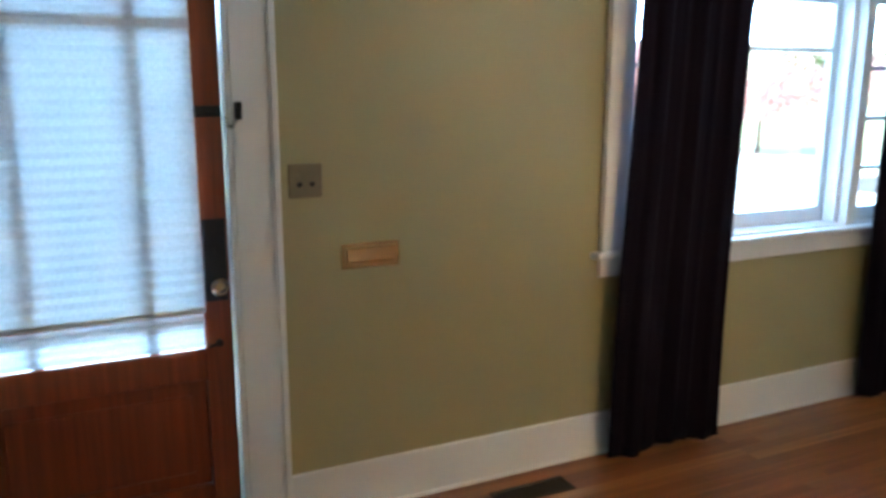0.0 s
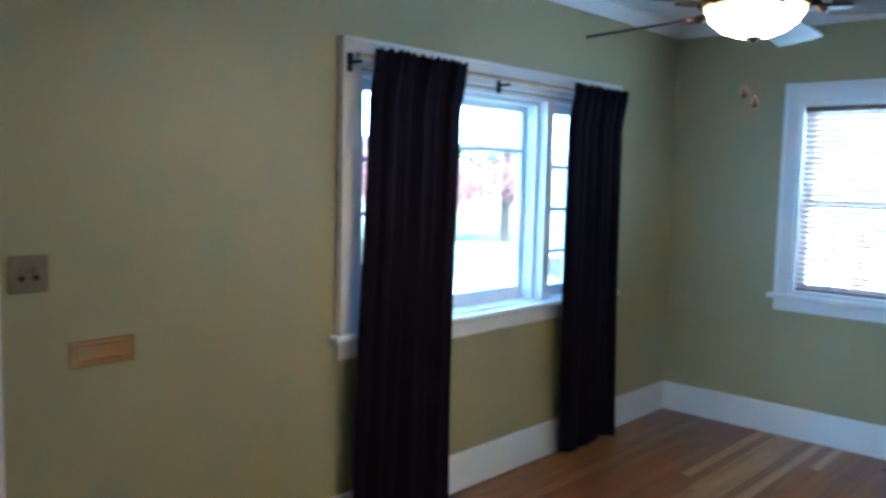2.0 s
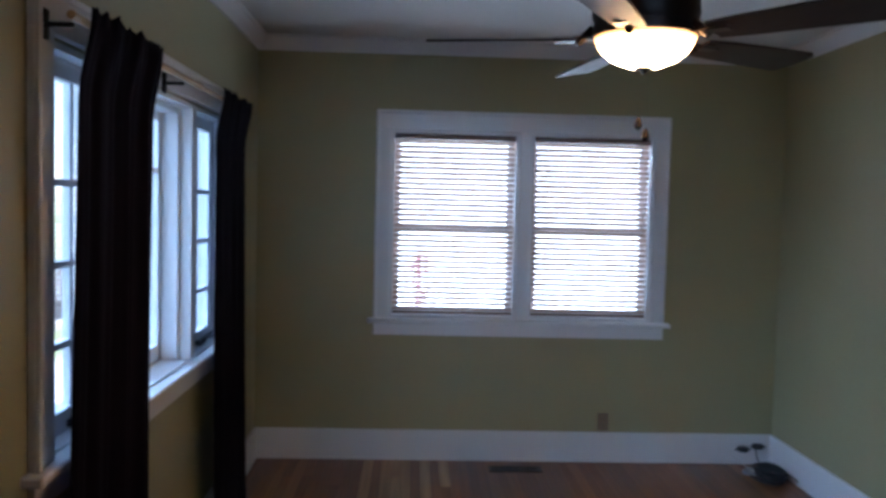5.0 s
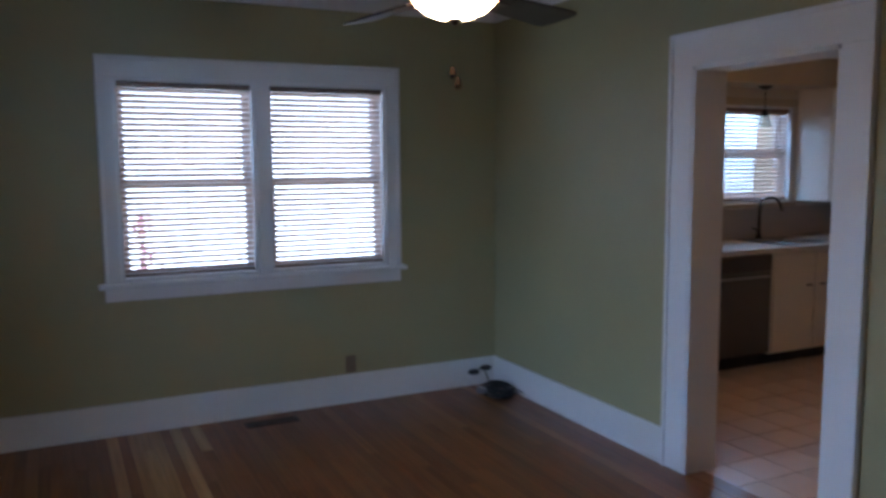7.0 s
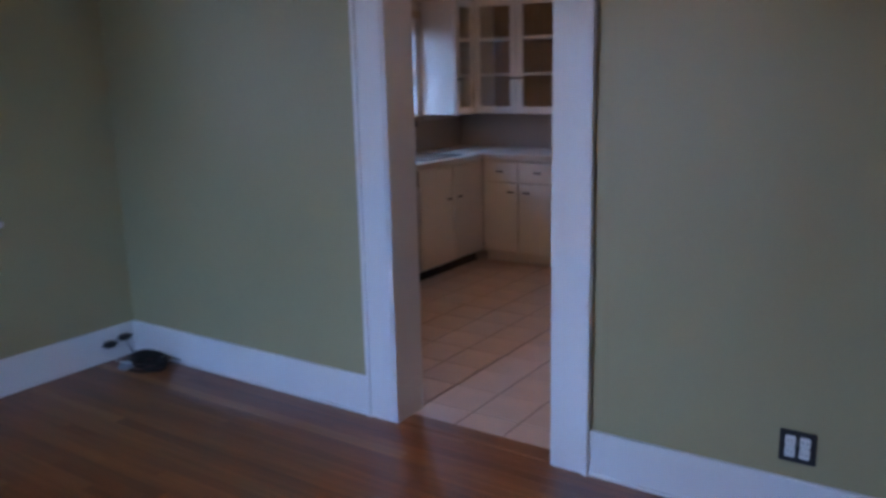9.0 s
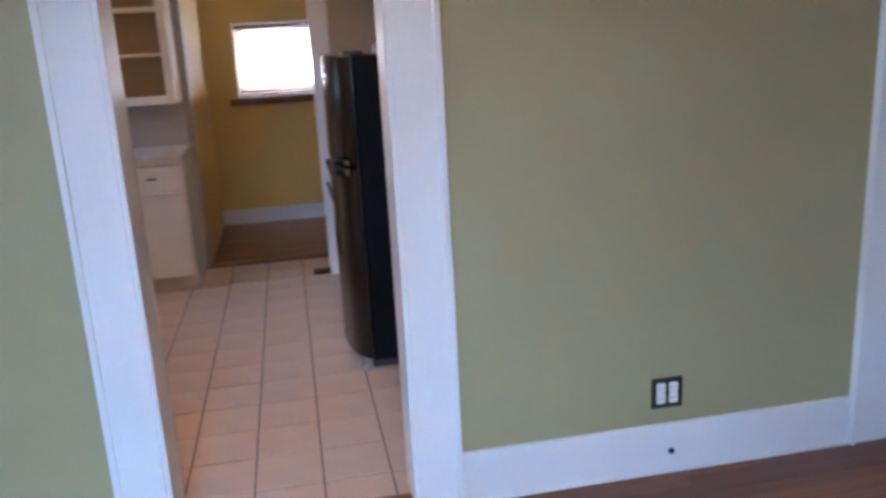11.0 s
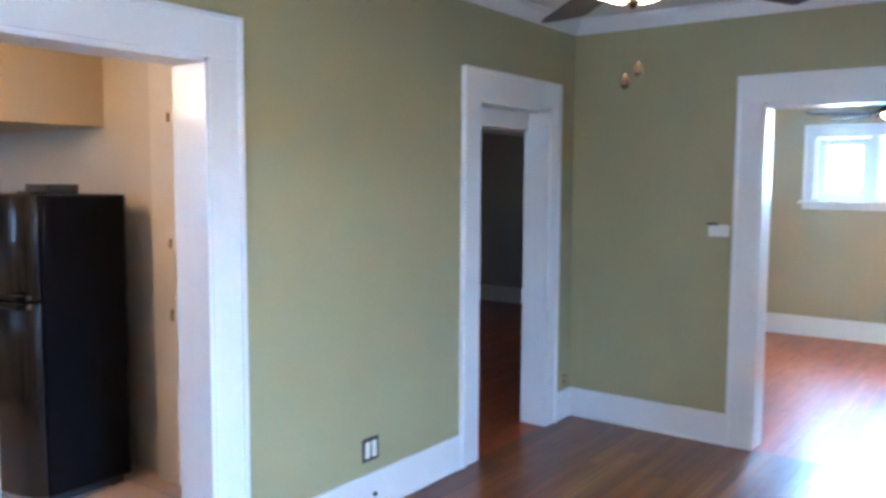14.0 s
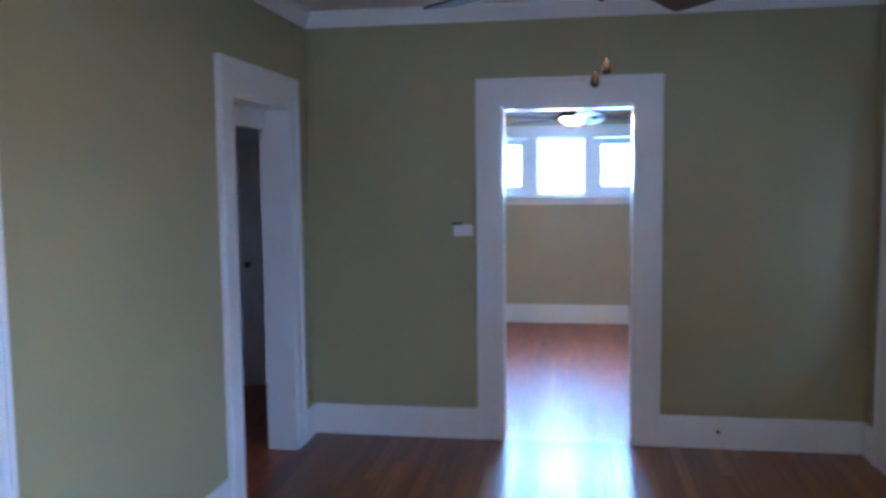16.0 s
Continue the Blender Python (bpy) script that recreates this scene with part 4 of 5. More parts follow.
part("board", boxes((0.352, 1.108, -0.152, -0.132, 1.872, 1.982), bevel=0.003), TRIM, t)

t = thing("hall_door", (-1.2, -0.3, 0.0), "white painted panel door standing ajar in the hall", "door")
m = Matrix.Translation((-1.23, -0.22, 0)) @ Matrix.Rotation(radians(-72), 4, "Z")
def turned(bm):
    bmesh.ops.transform(bm, matrix=m, verts=bm.verts)
    return bm
part("leaf", turned(boxes((0, 0.71, -0.018, 0.018, 0.01, 1.99), bevel=0.003)), TRIM, t)
for a, b in ((0.15, 0.85), (1.0, 1.85)):
    part("panel", turned(boxes((0.1, 0.61, -0.024, 0.024, a, b), bevel=0.01)), TRIM, t)
for s in (-1, 1):
    part("knob", turned(lathe(bmesh.new(), ((0.008, 0.0), (0.01, 0.03 * s), (0.026, 0.04 * s), (0.026, 0.056 * s), (0.01, 0.064 * s)), (0.65, 0.018 * s, 0.95), "y", 16)), BLACK_IRON, t, "dark round knob")


# ---- kitchen ----
def cabinet_door(parent, side, u0, u1, z0, z1, v, knob=None, glass=()):
    """A door on a cabinet face; glass holds the heights of its bars."""
    if glass:
        w = 0.055
        bm = boxes(side.spec(u0, u0 + w, v - 0.02, v, z0, z1), side.spec(u1 - w, u1, v - 0.02, v, z0, z1), side.spec(u0 + w, u1 - w, v - 0.02, v, z0, z0 + w), side.spec(u0 + w, u1 - w, v - 0.02, v, z1 - w, z1), bevel=0.003)
        d = part("door", bm, CABINET, parent)
        part("pane", boxes(side.spec(u0 + w - 0.003, u1 - w + 0.003, v - 0.011, v - 0.008, z0 + w, z1 - w)), CABINET_GLASS, d).visible_shadow = False
        for z in glass:
            part("muntin", boxes(side.spec(u0 + w, u1 - w, v - 0.018, v - 0.002, z - 0.01, z + 0.01), bevel=0.002), CABINET, d)
    else:
        d = part("door", boxes(side.spec(u0, u1, v - 0.02, v, z0, z1), bevel=0.004), CABINET, parent)
    if knob:
        part("handle", cyl(bmesh.new(), side.at(knob[0] - 0.03, v - 0.035, knob[1]), side.at(knob[0] + 0.03, v - 0.035, knob[1]), 0.006, sides=10), BRONZE, d)
        part("handle", cyl(bmesh.new(), side.at(knob[0], v - 0.02, knob[1]), side.at(knob[0], v - 0.035, knob[1]), 0.008, sides=10), BRONZE, d)
    return d


KE, KS = Side("y", 5.0, 1), Side("x", -2.95, -1)


def base_cabinet(side, u0, u1, deep, doors, drawers, label, toe=True):
    t = thing("base_cabinet", side.at((u0 + u1) / 2, deep / 2, 0), label, "base cabinet", "kitchen base cabinets")
    part("body", boxes(side.spec(u0, u1, 0.0, deep, 0.09, 0.865)), CABINET, t)
    part("toe_kick", boxes(side.spec(u0, u1, 0.06, deep, 0.0, 0.09)), DARK_PLASTIC if toe else CABINET, t)
    for k in range(drawers):
        a, b = u0 + (u1 - u0) * k / drawers + 0.012, u0 + (u1 - u0) * (k + 1) / drawers - 0.012
        d = part("drawer_front", boxes(side.spec(a, b, -0.02, 0.0, 0.69, 0.845), bevel=0.004), CABINET, t)
        part("handle", cyl(bmesh.new(), side.at((a + b) / 2 - 0.03, -0.035, 0.765), side.at((a + b) / 2 + 0.03, -0.035, 0.765), 0.006, sides=10), BRONZE, d)
    for k in range(doors):
        a, b = u0 + (u1 - u0) * k / doors + 0.012, u0 + (u1 - u0) * (k + 1) / doors - 0.012
        cabinet_door(t, side, a, b, 0.105, 0.675 if drawers else 0.845, 0.0, knob=((b - 0.06) if k % 2 == 0 else (a + 0.06), 0.6))
    return t


base_cabinet(KE, -1.42, -0.2, 0.588, 2, 2, "white painted base cabinet under the counter")
base_cabinet(KE, -2.95, -2.045, 0.588, 2, 0, "white painted sink base cabinet")
base_cabinet(KS, 4.3, 4.98, 0.6, 2, 2, "white painted base cabinet by the back wall", toe=False)
base_cabinet(KS, 3.88, 4.28, 0.6, 1, 1, "narrow white painted base cabinet by the back wall", toe=False)
t = thing("dishwasher", (5.3, -1.73, 0), "dark steel dishwasher under the counter", "dishwasher")
part("body", boxes((5.03, LX - 0.01, -2.035, -1.425, 0.1, 0.86)), DARK_PLASTIC, t)
part("door", boxes((4.98, 5.03, -2.03, -1.43, 0.11, 0.73), bevel=0.005), surface("dark_steel", (0.15, 0.14, 0.135), 0.4, metal=0.6), t)
part("control_panel", boxes((4.975, 5.03, -2.03, -1.43, 0.735, 0.86), bevel=0.006), surface("dark_panel", (0.07, 0.063, 0.058), 0.4, metal=0.4), t)
part("toe_kick", boxes((5.06, LX - 0.02, -2.035, -1.425, 0, 0.1)), DARK_PLASTIC, t)
part("handle", cyl(bmesh.new(), (4.955, -1.975, 0.7), (4.955, -1.485, 0.7), 0.009, sides=12), STEEL, t)

t = thing("countertop", (5.28, -1.6, 0.865), "cream laminate countertop round the corner", "countertop")
part("slab", boxes((4.965, LX, -2.25, -0.17, 0.866, 0.905), (4.965, LX, -3.55, -2.72, 0.866, 0.905), (4.965, 5.07, -2.72, -2.25, 0.866, 0.905), (5.5, LX, -2.72, -2.25, 0.866, 0.905), (3.88, 4.965, -3.55, -2.915, 0.866, 0.905)), COUNTER, t)
part("backsplash", boxes((LX - 0.016, LX, -3.53, -0.17, 0.905, 1.16), bevel=0.002), SPLASH, t)
part("back_ledge", boxes((3.88, LX - 0.016, -3.55, -3.53, 0.905, 1.2), bevel=0.002), SPLASH, t)
t = thing("kitchen_sink", (5.28, -2.48, 0.7), "stainless double kitchen sink set in the counter", "sink")
bm = boxes((5.07, 5.085, -2.72, -2.25, 0.72, 0.911), (5.485, 5.5, -2.72, -2.25, 0.72, 0.911), (5.085, 5.485, -2.72, -2.705, 0.72, 0.911), (5.085, 5.485, -2.265, -2.25, 0.72, 0.911), (5.085, 5.485, -2.49, -2.48, 0.72, 0.9), (5.085, 5.485, -2.705, -2.265, 0.715, 0.725), bevel=0.003)
part("basin", bm, STEEL, t)
part("rim", boxes((5.05, 5.085, -2.74, -2.23, 0.905, 0.912), (5.485, 5.53, -2.74, -2.23, 0.905, 0.912), (5.085, 5.485, -2.74, -2.705, 0.905, 0.912), (5.085, 5.485, -2.265, -2.23, 0.905, 0.912), bevel=0.002), BRONZE, t)
t = thing("kitchen_faucet", (5.51, -2.46, 0.912), "dark bronze gooseneck kitchen faucet", "faucet")
part("base", lathe(bmesh.new(), ((0.028, 0.912), (0.026, 0.93), (0.016, 0.95), (0.014, 1.0)), (5.51, -2.46, 0), "z", 20), BRONZE, t, smooth=True)
tube("spout", ((5.51, -2.46, 0.95), (5.51, -2.46, 1.12), (5.505, -2.47, 1.22), (5.44, -2.5, 1.26), (5.37, -2.54, 1.22), (5.36, -2.545, 1.14)), 0.012, BRONZE, t)
part("lever", cyl(bmesh.new(), (5.51, -2.46, 0.97), (5.5, -2.38, 1.0), 0.007, sides=10), BRONZE, t)

setting("kitchen_soffit", boxes((5.235, LX, -3.55, -0.165, 2.14, 2.36), (3.86, 5.235, -3.55, -3.235, 2.14, 2.36)), BEIGE, "beige painted soffit above the cabinets", "soffit")
setting("range_soffit", boxes((2.3, 2.98, -3.03, -1.66, 1.84, 2.36)), BEIGE, "beige boxed soffit above the range", "soffit")


def upper_cabinet(side, u0, u1, deep, doors, label):
    t = thing("wall_cabinet", side.at((u0 + u1) / 2, deep / 2, 1.21), label, "wall cabinet", "kitchen wall cabinets")
    z0, z1, w = 1.21, 2.138, 0.018
    part("side_panel", boxes(side.spec(u0, u0 + w, 0.0, deep, z0, z1), bevel=0.002), CABINET, t)
    part("side_panel", boxes(side.spec(u1 - w, u1, 0.0, deep, z0, z1), bevel=0.002), CABINET, t)
    part("bottom", boxes(side.spec(u0 + w, u1 - w, 0.0, deep, z0, z0 + w)), CABINET, t)
    part("top", boxes(side.spec(u0 + w, u1 - w, 0.0, deep, z1 - w, z1)), CABINET, t)
    part("back", boxes(side.spec(u0 + w, u1 - w, deep - 0.01, deep, z0 + w, z1 - w)), surface("cabinet_inside", (0.3, 0.2, 0.12), 0.5), t)
    for z in (1.53, 1.82):
        part("shelf", boxes(side.spec(u0 + w, u1 - w, 0.03, deep - 0.01, z - 0.009, z + 0.009)), CABINET, t)
    for k in range(doors):
        a, b = u0 + (u1 - u0) * k / doors + 0.004, u0 + (u1 - u0) * (k + 1) / doors - 0.004
        cabinet_door(t, side, a, b, z0 + 0.004, z1 - 0.004, 0.0, knob=((b - 0.027) if k % 2 == 0 else (a + 0.027), 1.5), glass=(1.53, 1.82))
    return t


upper_cabinet(Side("y", 5.25, 1), -3.235, -2.95, 0.335, 1, "white glass-fronted wall cabinet beside the kitchen window")
upper_cabinet(Side("x", -3.24, -1), 4.42, 5.225, 0.3, 2, "white glass-fronted double wall cabinet with shelves")
upper_cabinet(Side("x", -3.24, -1), 3.9, 4.41, 0.3, 1, "white glass-fronted wall cabinet with shelves")


def pendant(x, y, z, top, lit, label):
    t = thing("pendant_light", (x, y, top), label, "pendant light")
    part("canopy", lathe(bmesh.new(), ((0.055, top), (0.052, top - 0.012), (0.02, top - 0.028), (0.006, top - 0.03)), (x, y, 0), "z", 24), BRONZE, t, smooth=True)
    part("cord", cyl(bmesh.new(), (x, y, top - 0.02), (x, y, z + 0.08), 0.004, sides=8), BRONZE, t)
    part("socket", lathe(bmesh.new(), ((0.008, z + 0.1), (0.02, z + 0.09), (0.022, z + 0.045), (0.016, z + 0.04)), (x, y, 0), "z", 20), BRONZE, t, smooth=True)
    if lit:
        part("bulb", lathe(bmesh.new(), ((0.004, z - 0.045), (0.028, z - 0.036), (0.045, z - 0.008), (0.042, z + 0.015), (0.016, z + 0.044)), (x, y, 0), "z", 24), BULB, t, "bare glowing bulb", smooth=True)
    else:
        part("shade", lathe(bmesh.new(), ((0.022, z + 0.06), (0.03, z + 0.05), (0.05, z - 0.04), (0.047, z - 0.04), (0.026, z + 0.045), (0.018, z + 0.055)), (x, y, 0), "z", 24), clear_glass("pendant_glass", (0.8, 0.78, 0.75)), t, "small glass shade", smooth=True)


pendant(3.71, -1.1, 1.995, 2.36, True, "kitchen ceiling light with a bare lit bulb")
pendant(5.4, -2.36, 1.86, 2.14, False, "small unlit pendant over the sink")
t = thing("refrigerator", (2.7, -1.57, 0), "black top-freezer refrigerator with bowed glossy doors", "refrigerator")
part("body", boxes((2.46, 2.895, -1.925, -1.22, 0.05, 1.48), bevel=0.008), BLACK_GLOSS, t)
part("base_grille", boxes((2.5, 2.9, -1.91, -1.235, 0.012, 0.05)), DARK_PLASTIC, t)


def bowed_door(z0, z1):
    """A door whose face bulges across its width, with rounded edges all round."""
    bm = bmesh.new()
    rows = []
    for z, inset in ((z0, 0.012), (z0 + 0.004, 0.004), (z0 + 0.014, 0.0), (z1 - 0.014, 0.0), (z1 - 0.004, 0.004), (z1, 0.012)):
        row = [bm.verts.new((2.9, -1.22 - inset * 0.5, z))]
        for k in range(21):
            f = -1 + k / 10
            edge = 1 - (abs(f) ** 14)
            row.append(bm.verts.new((2.91 + (0.045 + 0.055 * (1 - f * f) - inset) * edge, -1.5725 - f * (0.3525 - inset * 0.5), z)))
        row.append(bm.verts.new((2.9, -1.925 + inset * 0.5, z)))
        rows.append(row)
    for a, b in zip(rows, rows[1:]):
        for i in range(len(a)):
            j = (i + 1) % len(a)
            bm.faces.new((a[i], a[j], b[j], b[i]))
    bm.faces.new(rows[0])
    bm.faces.new(rows[-1])
    bmesh.ops.recalc_face_normals(bm, faces=bm.faces)
    return bm


for z0, z1, grip in ((0.06, 0.985, (0.955, 0.983)), (0.997, 1.487, (0.999, 1.022))):
    d = part("door", bowed_door(z0, z1), BLACK_DOOR, t, smooth=True)
    part("handle", boxes((2.95, 3.004, -1.42, -1.235, *grip), bevel=0.008), BLACK_GLOSS, d, "recessed grip at the door's edge")
    part("grip_cap", boxes((2.94, 2.962, -1.236, -1.224, *grip), bevel=0.004), DULL_BRASS, d, "small dull end cap")
part("hinge_cap", boxes((2.84, 2.93, -1.36, -1.235, 1.481, 1.5), bevel=0.006), DARK_PLASTIC, t)
part("badge", cyl(bmesh.new(), (3.0, -1.415, 1.39), (3.006, -1.4145, 1.39), 0.016, sides=16), STEEL, t, "small round metal badge")
part("foot", cyl(bmesh.new(), (2.93, -1.245, 0.0), (2.93, -1.245, 0.03), 0.02, 0.014, 14), STEEL, t, "metal levelling foot")
part("foot", cyl(bmesh.new(), (2.93, -1.9, 0.0), (2.93, -1.9, 0.03), 0.02, 0.014, 14), STEEL, t)
for y in (-1.26, -1.89):
    part("roller", cyl(bmesh.new(), (2.55, y - 0.015, 0.025), (2.55, y + 0.015, 0.025), 0.025, sides=14), RUBBER, t)
t = thing("small_box", (2.68, -1.5, 1.48), "small dark box lying on top of the refrigerator", "box")
part("carton", boxes((2.6, 2.76, -1.62, -1.4, 1.481, 1.53), bevel=0.004), DARK_PLASTIC, t)

t = thing("kitchen_range", (2.65, -2.35, 0), "black gas range with front knobs beside the refrigerator", "range")
part("body", boxes((2.31, 2.9, -2.7, -1.95, 0.05, 0.9), bevel=0.005), BLACK_GLOSS, t)
part("oven_door", boxes((2.9, 2.945, -2.69, -1.96, 0.25, 0.74), bevel=0.008), BLACK_GLOSS, t)
part("oven_window", boxes((2.944, 2.949, -2.58, -2.07, 0.36, 0.64), bevel=0.002), surface("oven_glass", (0.06, 0.04, 0.03), 0.08, vary=0.2), t, "dark oven window")
part("drawer", boxes((2.9, 2.94, -2.69, -1.96, 0.06, 0.235), bevel=0.008), BLACK_GLOSS, t)
part("control_panel", boxes((2.9, 2.955, -2.69, -1.96, 0.755, 0.9), bevel=0.01), BLACK_GLOSS, t)
part("oven_handle", cyl(bmesh.new(), (2.985, -2.62, 0.7), (2.985, -2.03, 0.7), 0.011, sides=12), BLACK_IRON, t, "dark bar handle")
for k in range(5):
    y = -2.6 + 0.137 * k
    part("knob", lathe(bmesh.new(), ((0.024, 0.0), (0.022, 0.02), (0.018, 0.032), (0.005, 0.034)), (2.955, y, 0.83), "x", 16), DARK_PLASTIC, t)
for x in (2.47, 2.75):
    for y in (-2.52, -2.13):
        bm = boxes((x - 0.11, x + 0.11, y - 0.008, y + 0.008, 0.925, 0.94), (x - 0.008, x + 0.008, y - 0.11, y + 0.11, 0.925, 0.94), (x - 0.115, x - 0.1, y - 0.115, y + 0.115, 0.905, 0.938), (x + 0.1, x + 0.115, y - 0.115, y + 0.115, 0.905, 0.938), bevel=0.002)
        part("burner_grate", bm, BLACK_IRON, t)
part("backguard", boxes((2.305, 2.36, -2.7, -1.95, 0.9, 1.05), bevel=0.006), BLACK_GLOSS, t)

t = thing("pantry_cupboard", (2.32, -0.7, 0), "white built-in pantry cupboard with glass upper door", "cupboard")
P = Side("y", 2.345, -1)
part("body", boxes((2.302, 2.345, -1.17, -0.32, 0.0, 2.3)), CABINET, t)
cabinet_door(t, P, -0.98, -0.52, 1.2, 1.93, 0.0, glass=(1.45, 1.70))
for z in (1.24, 1.86):
    part("hinge", boxes(P.spec(-0.995, -0.98, -0.024, 0.0, z - 0.022, z + 0.022), bevel=0.002), MAIL_BRASS, t)
part("drawer_front", boxes(P.spec(-0.98, -0.52, -0.018, 0.0, 1.0, 1.12), bevel=0.004), CABINET, t)
cabinet_door(t, P, -0.98, -0.52, 0.12, 0.97, 0.0)
part("hinge", boxes(P.spec(-0.995, -0.98, -0.024, 0.0, 0.85, 0.91), bevel=0.002), MAIL_BRASS, t)
t = thing("wall_vent", (2.95, -2.99, 0.0), "small dark vent on the kitchen floor by the casing", "vent")
part("grille", boxes((2.99, 3.12, -3.12, -3.02, 0.0, 0.02), bevel=0.004), BRONZE, t)

# ---- outdoors ----
INDOORS = set(scene.objects)
setting("ground", boxes((-400, 400, -400, 400, -0.75, -0.6)), GRASS, "green lawn reaching to the horizon", "ground")
setting("road", boxes((-300, 300, 9.6, 16.0, -0.6, -0.585)), ASPHALT, "grey asphalt street", "road")
setting("pavement", boxes((-300, 300, 6.6, 8.0, -0.6, -0.55), (-300, 300, 16.0, 16.2, -0.6, -0.47), (-300, 300, 9.4, 9.6, -0.6, -0.47)), CONCRETE, "pale concrete pavement and kerbs", "pavement")


def tree(x, y, high, spread, leaf, seed, label, low=0.35, ground=-0.6, leaves=2600):
    rnd = random.Random(seed)
    t = thing("tree", (x, y, ground), label, "tree")
    bm = cyl(bmesh.new(), (x, y, ground), (x + 0.1, y, ground + high * 0.5), 0.045 * high * 0.6, 0.02 * high * 0.6, 12)
    tips = []
    for k in range(9):
        a, f = rnd.uniform(0, 6.28), rnd.uniform(0.3, 0.5)
        p = Vector((x + 0.1 * f * 2, y, ground + high * f))
        q = p + Vector((math.cos(a) * spread * 0.7, math.sin(a) * spread * 0.7, high * rnd.uniform(0.1, 0.42)))
        cyl(bm, p, q, 0.012 * high, 0.004 * high, 8)
        tips.append((p, q))
    part("trunk", bm, BARK, t)
    verts, faces = [], []
    for k in range(leaves):
        p, q = rnd.choice(tips)
        c = p.lerp(q, rnd.uniform(0.35, 1.1)) + Vector((rnd.gauss(0, spread * 0.22), rnd.gauss(0, spread * 0.22), rnd.gauss(0, high * 0.08)))
        if c.z < ground + high * low:
            continue
        r = rnd.uniform(0.05, 0.11)
        e = Euler((rnd.uniform(0, 6), rnd.uniform(0, 6), rnd.uniform(0, 6))).to_matrix()
        b = len(verts)
        for d in ((-r, 0, 0), (0, -r * 0.55, 0.01), (r, 0, 0), (0, r * 0.55, 0.01)):
            verts.append(c + e @ Vector(d) - Vector((x, y, ground)))
        faces.append((b, b + 1, b + 2, b + 3))
    me = bpy.data.meshes.new("crown")
    me.from_pydata(verts, [], faces)
    me.materials.append(leaf)
    ob = new("crown", me)
    ob.parent = t
    return t


for k in range(9):
    tree(7.0 + 2.4 * k, 21.0 + 1.3 * (k % 2), 3.7 + 0.4 * (k % 3), 2.2, RED_LEAF, 2 + k, "low street tree with pale red leaves", 0.35)
tree(26.0, 21.0, 8.0, 3.2, GREEN_LEAF, 7, "tall green leafy tree across the street", 0.25)
tree(6.0, 22.0, 9.0, 3.5, GREEN_LEAF, 9, "tall green leafy tree across the street", 0.25)


def shrub(x, y, base, high, wide, leaf, seed, label):
    rnd = random.Random(seed)
    t = thing("shrub", (x, y, base), label, "shrub")
    bm = cyl(bmesh.new(), (x, y, base), (x, y, base + high * 0.8), 0.02, 0.006, 8)
    for k in range(10):
        a, f = rnd.uniform(0, 6.28), rnd.uniform(0.15, 0.75)
        w = wide * (1 - f)
        cyl(bm, (x, y, base + high * f * 0.8), (x + w * math.cos(a), y + w * math.sin(a), base + high * f + 0.1), 0.008, 0.003, 6)
    part("stem", bm, BARK, t)
    verts, faces = [], []
    for k in range(1000):
        f = rnd.random() ** 1.2
        w = wide * (1.1 - f * f) * (0.85 + 0.2 * math.sin(7 * f + 1))
        a, q = rnd.uniform(0, 6.28), abs(rnd.gauss(0, 0.6))
        c = Vector((w * q * math.cos(a), w * q * math.sin(a), high * f + rnd.gauss(0, 0.03)))
        rad = rnd.uniform(0.012, 0.028)
        e = Euler((rnd.uniform(0, 6), rnd.uniform(0, 6), rnd.uniform(0, 6))).to_matrix()
        b = len(verts)
        for d in ((-rad, 0, 0), (0, -rad * 0.55, 0.004), (rad, 0, 0), (0, rad * 0.55, 0.004)):
            verts.append(c + e @ Vector(d))
        faces.append((b, b + 1, b + 2, b + 3))
    me = bpy.data.meshes.new("foliage")
    me.from_pydata(verts, [], faces)
    me.materials.append(leaf)
    new("foliage", me).parent = t


PINK_LEAF = cloth("pink_leaf", (0.8, 0.36, 0.38), 0.75, rough=0.6, weave=60, sheen=0.0)
shrub(6.3, 2.25, -0.6, 2.35, 0.36, PINK_LEAF, 11, "pinkish red leaved shrub close beside the house")


def house(x, y, w, d, label):
    t = thing("house", (x, y, -0.6), label, "house")
    part("wall", boxes((x - w / 2, x + w / 2, y, y + d, -0.6, 2.6)), SIDING, t)
    bm = bmesh.new()
    a = [bm.verts.new(p) for p in ((x - w / 2 - 0.4, y - 0.5, 2.6), (x + w / 2 + 0.4, y - 0.5, 2.6), (x + w / 2 + 0.4, y + d + 0.5, 2.6), (x - w / 2 - 0.4, y + d + 0.5, 2.6), (x - w / 2 - 0.4, y + d / 2, 5.4), (x + w / 2 + 0.4, y + d / 2, 5.4))]
    for f in ((0, 1, 5, 4), (2, 3, 4, 5), (0, 4, 3), (1, 2, 5), (0, 3, 2, 1)):
        bm.faces.new([a[i] for i in f])
    bmesh.ops.recalc_face_normals(bm, faces=bm.faces)
    part("roof", bm, SHINGLE, t)
    for k in range(3):
        c = x + (k - 1) * w / 3.2
        if k == 1:
            part("door", boxes((c - 0.5, c + 0.5, y - 0.06, y, -0.4, 1.7), bevel=0.02), DOOR_WOOD, t)
        else:
            wd = part("window", boxes((c - 0.9, c + 0.9, y - 0.06, y, 0.3, 1.8), bevel=0.02), TRIM, t)
            part("pane", boxes((c - 0.8, c - 0.04, y - 0.075, y - 0.055, 0.4, 1.7), (c + 0.04, c + 0.8, y - 0.075, y - 0.055, 0.4, 1.7)), surface("far_pane", (0.05, 0.06, 0.07), 0.1), wd)


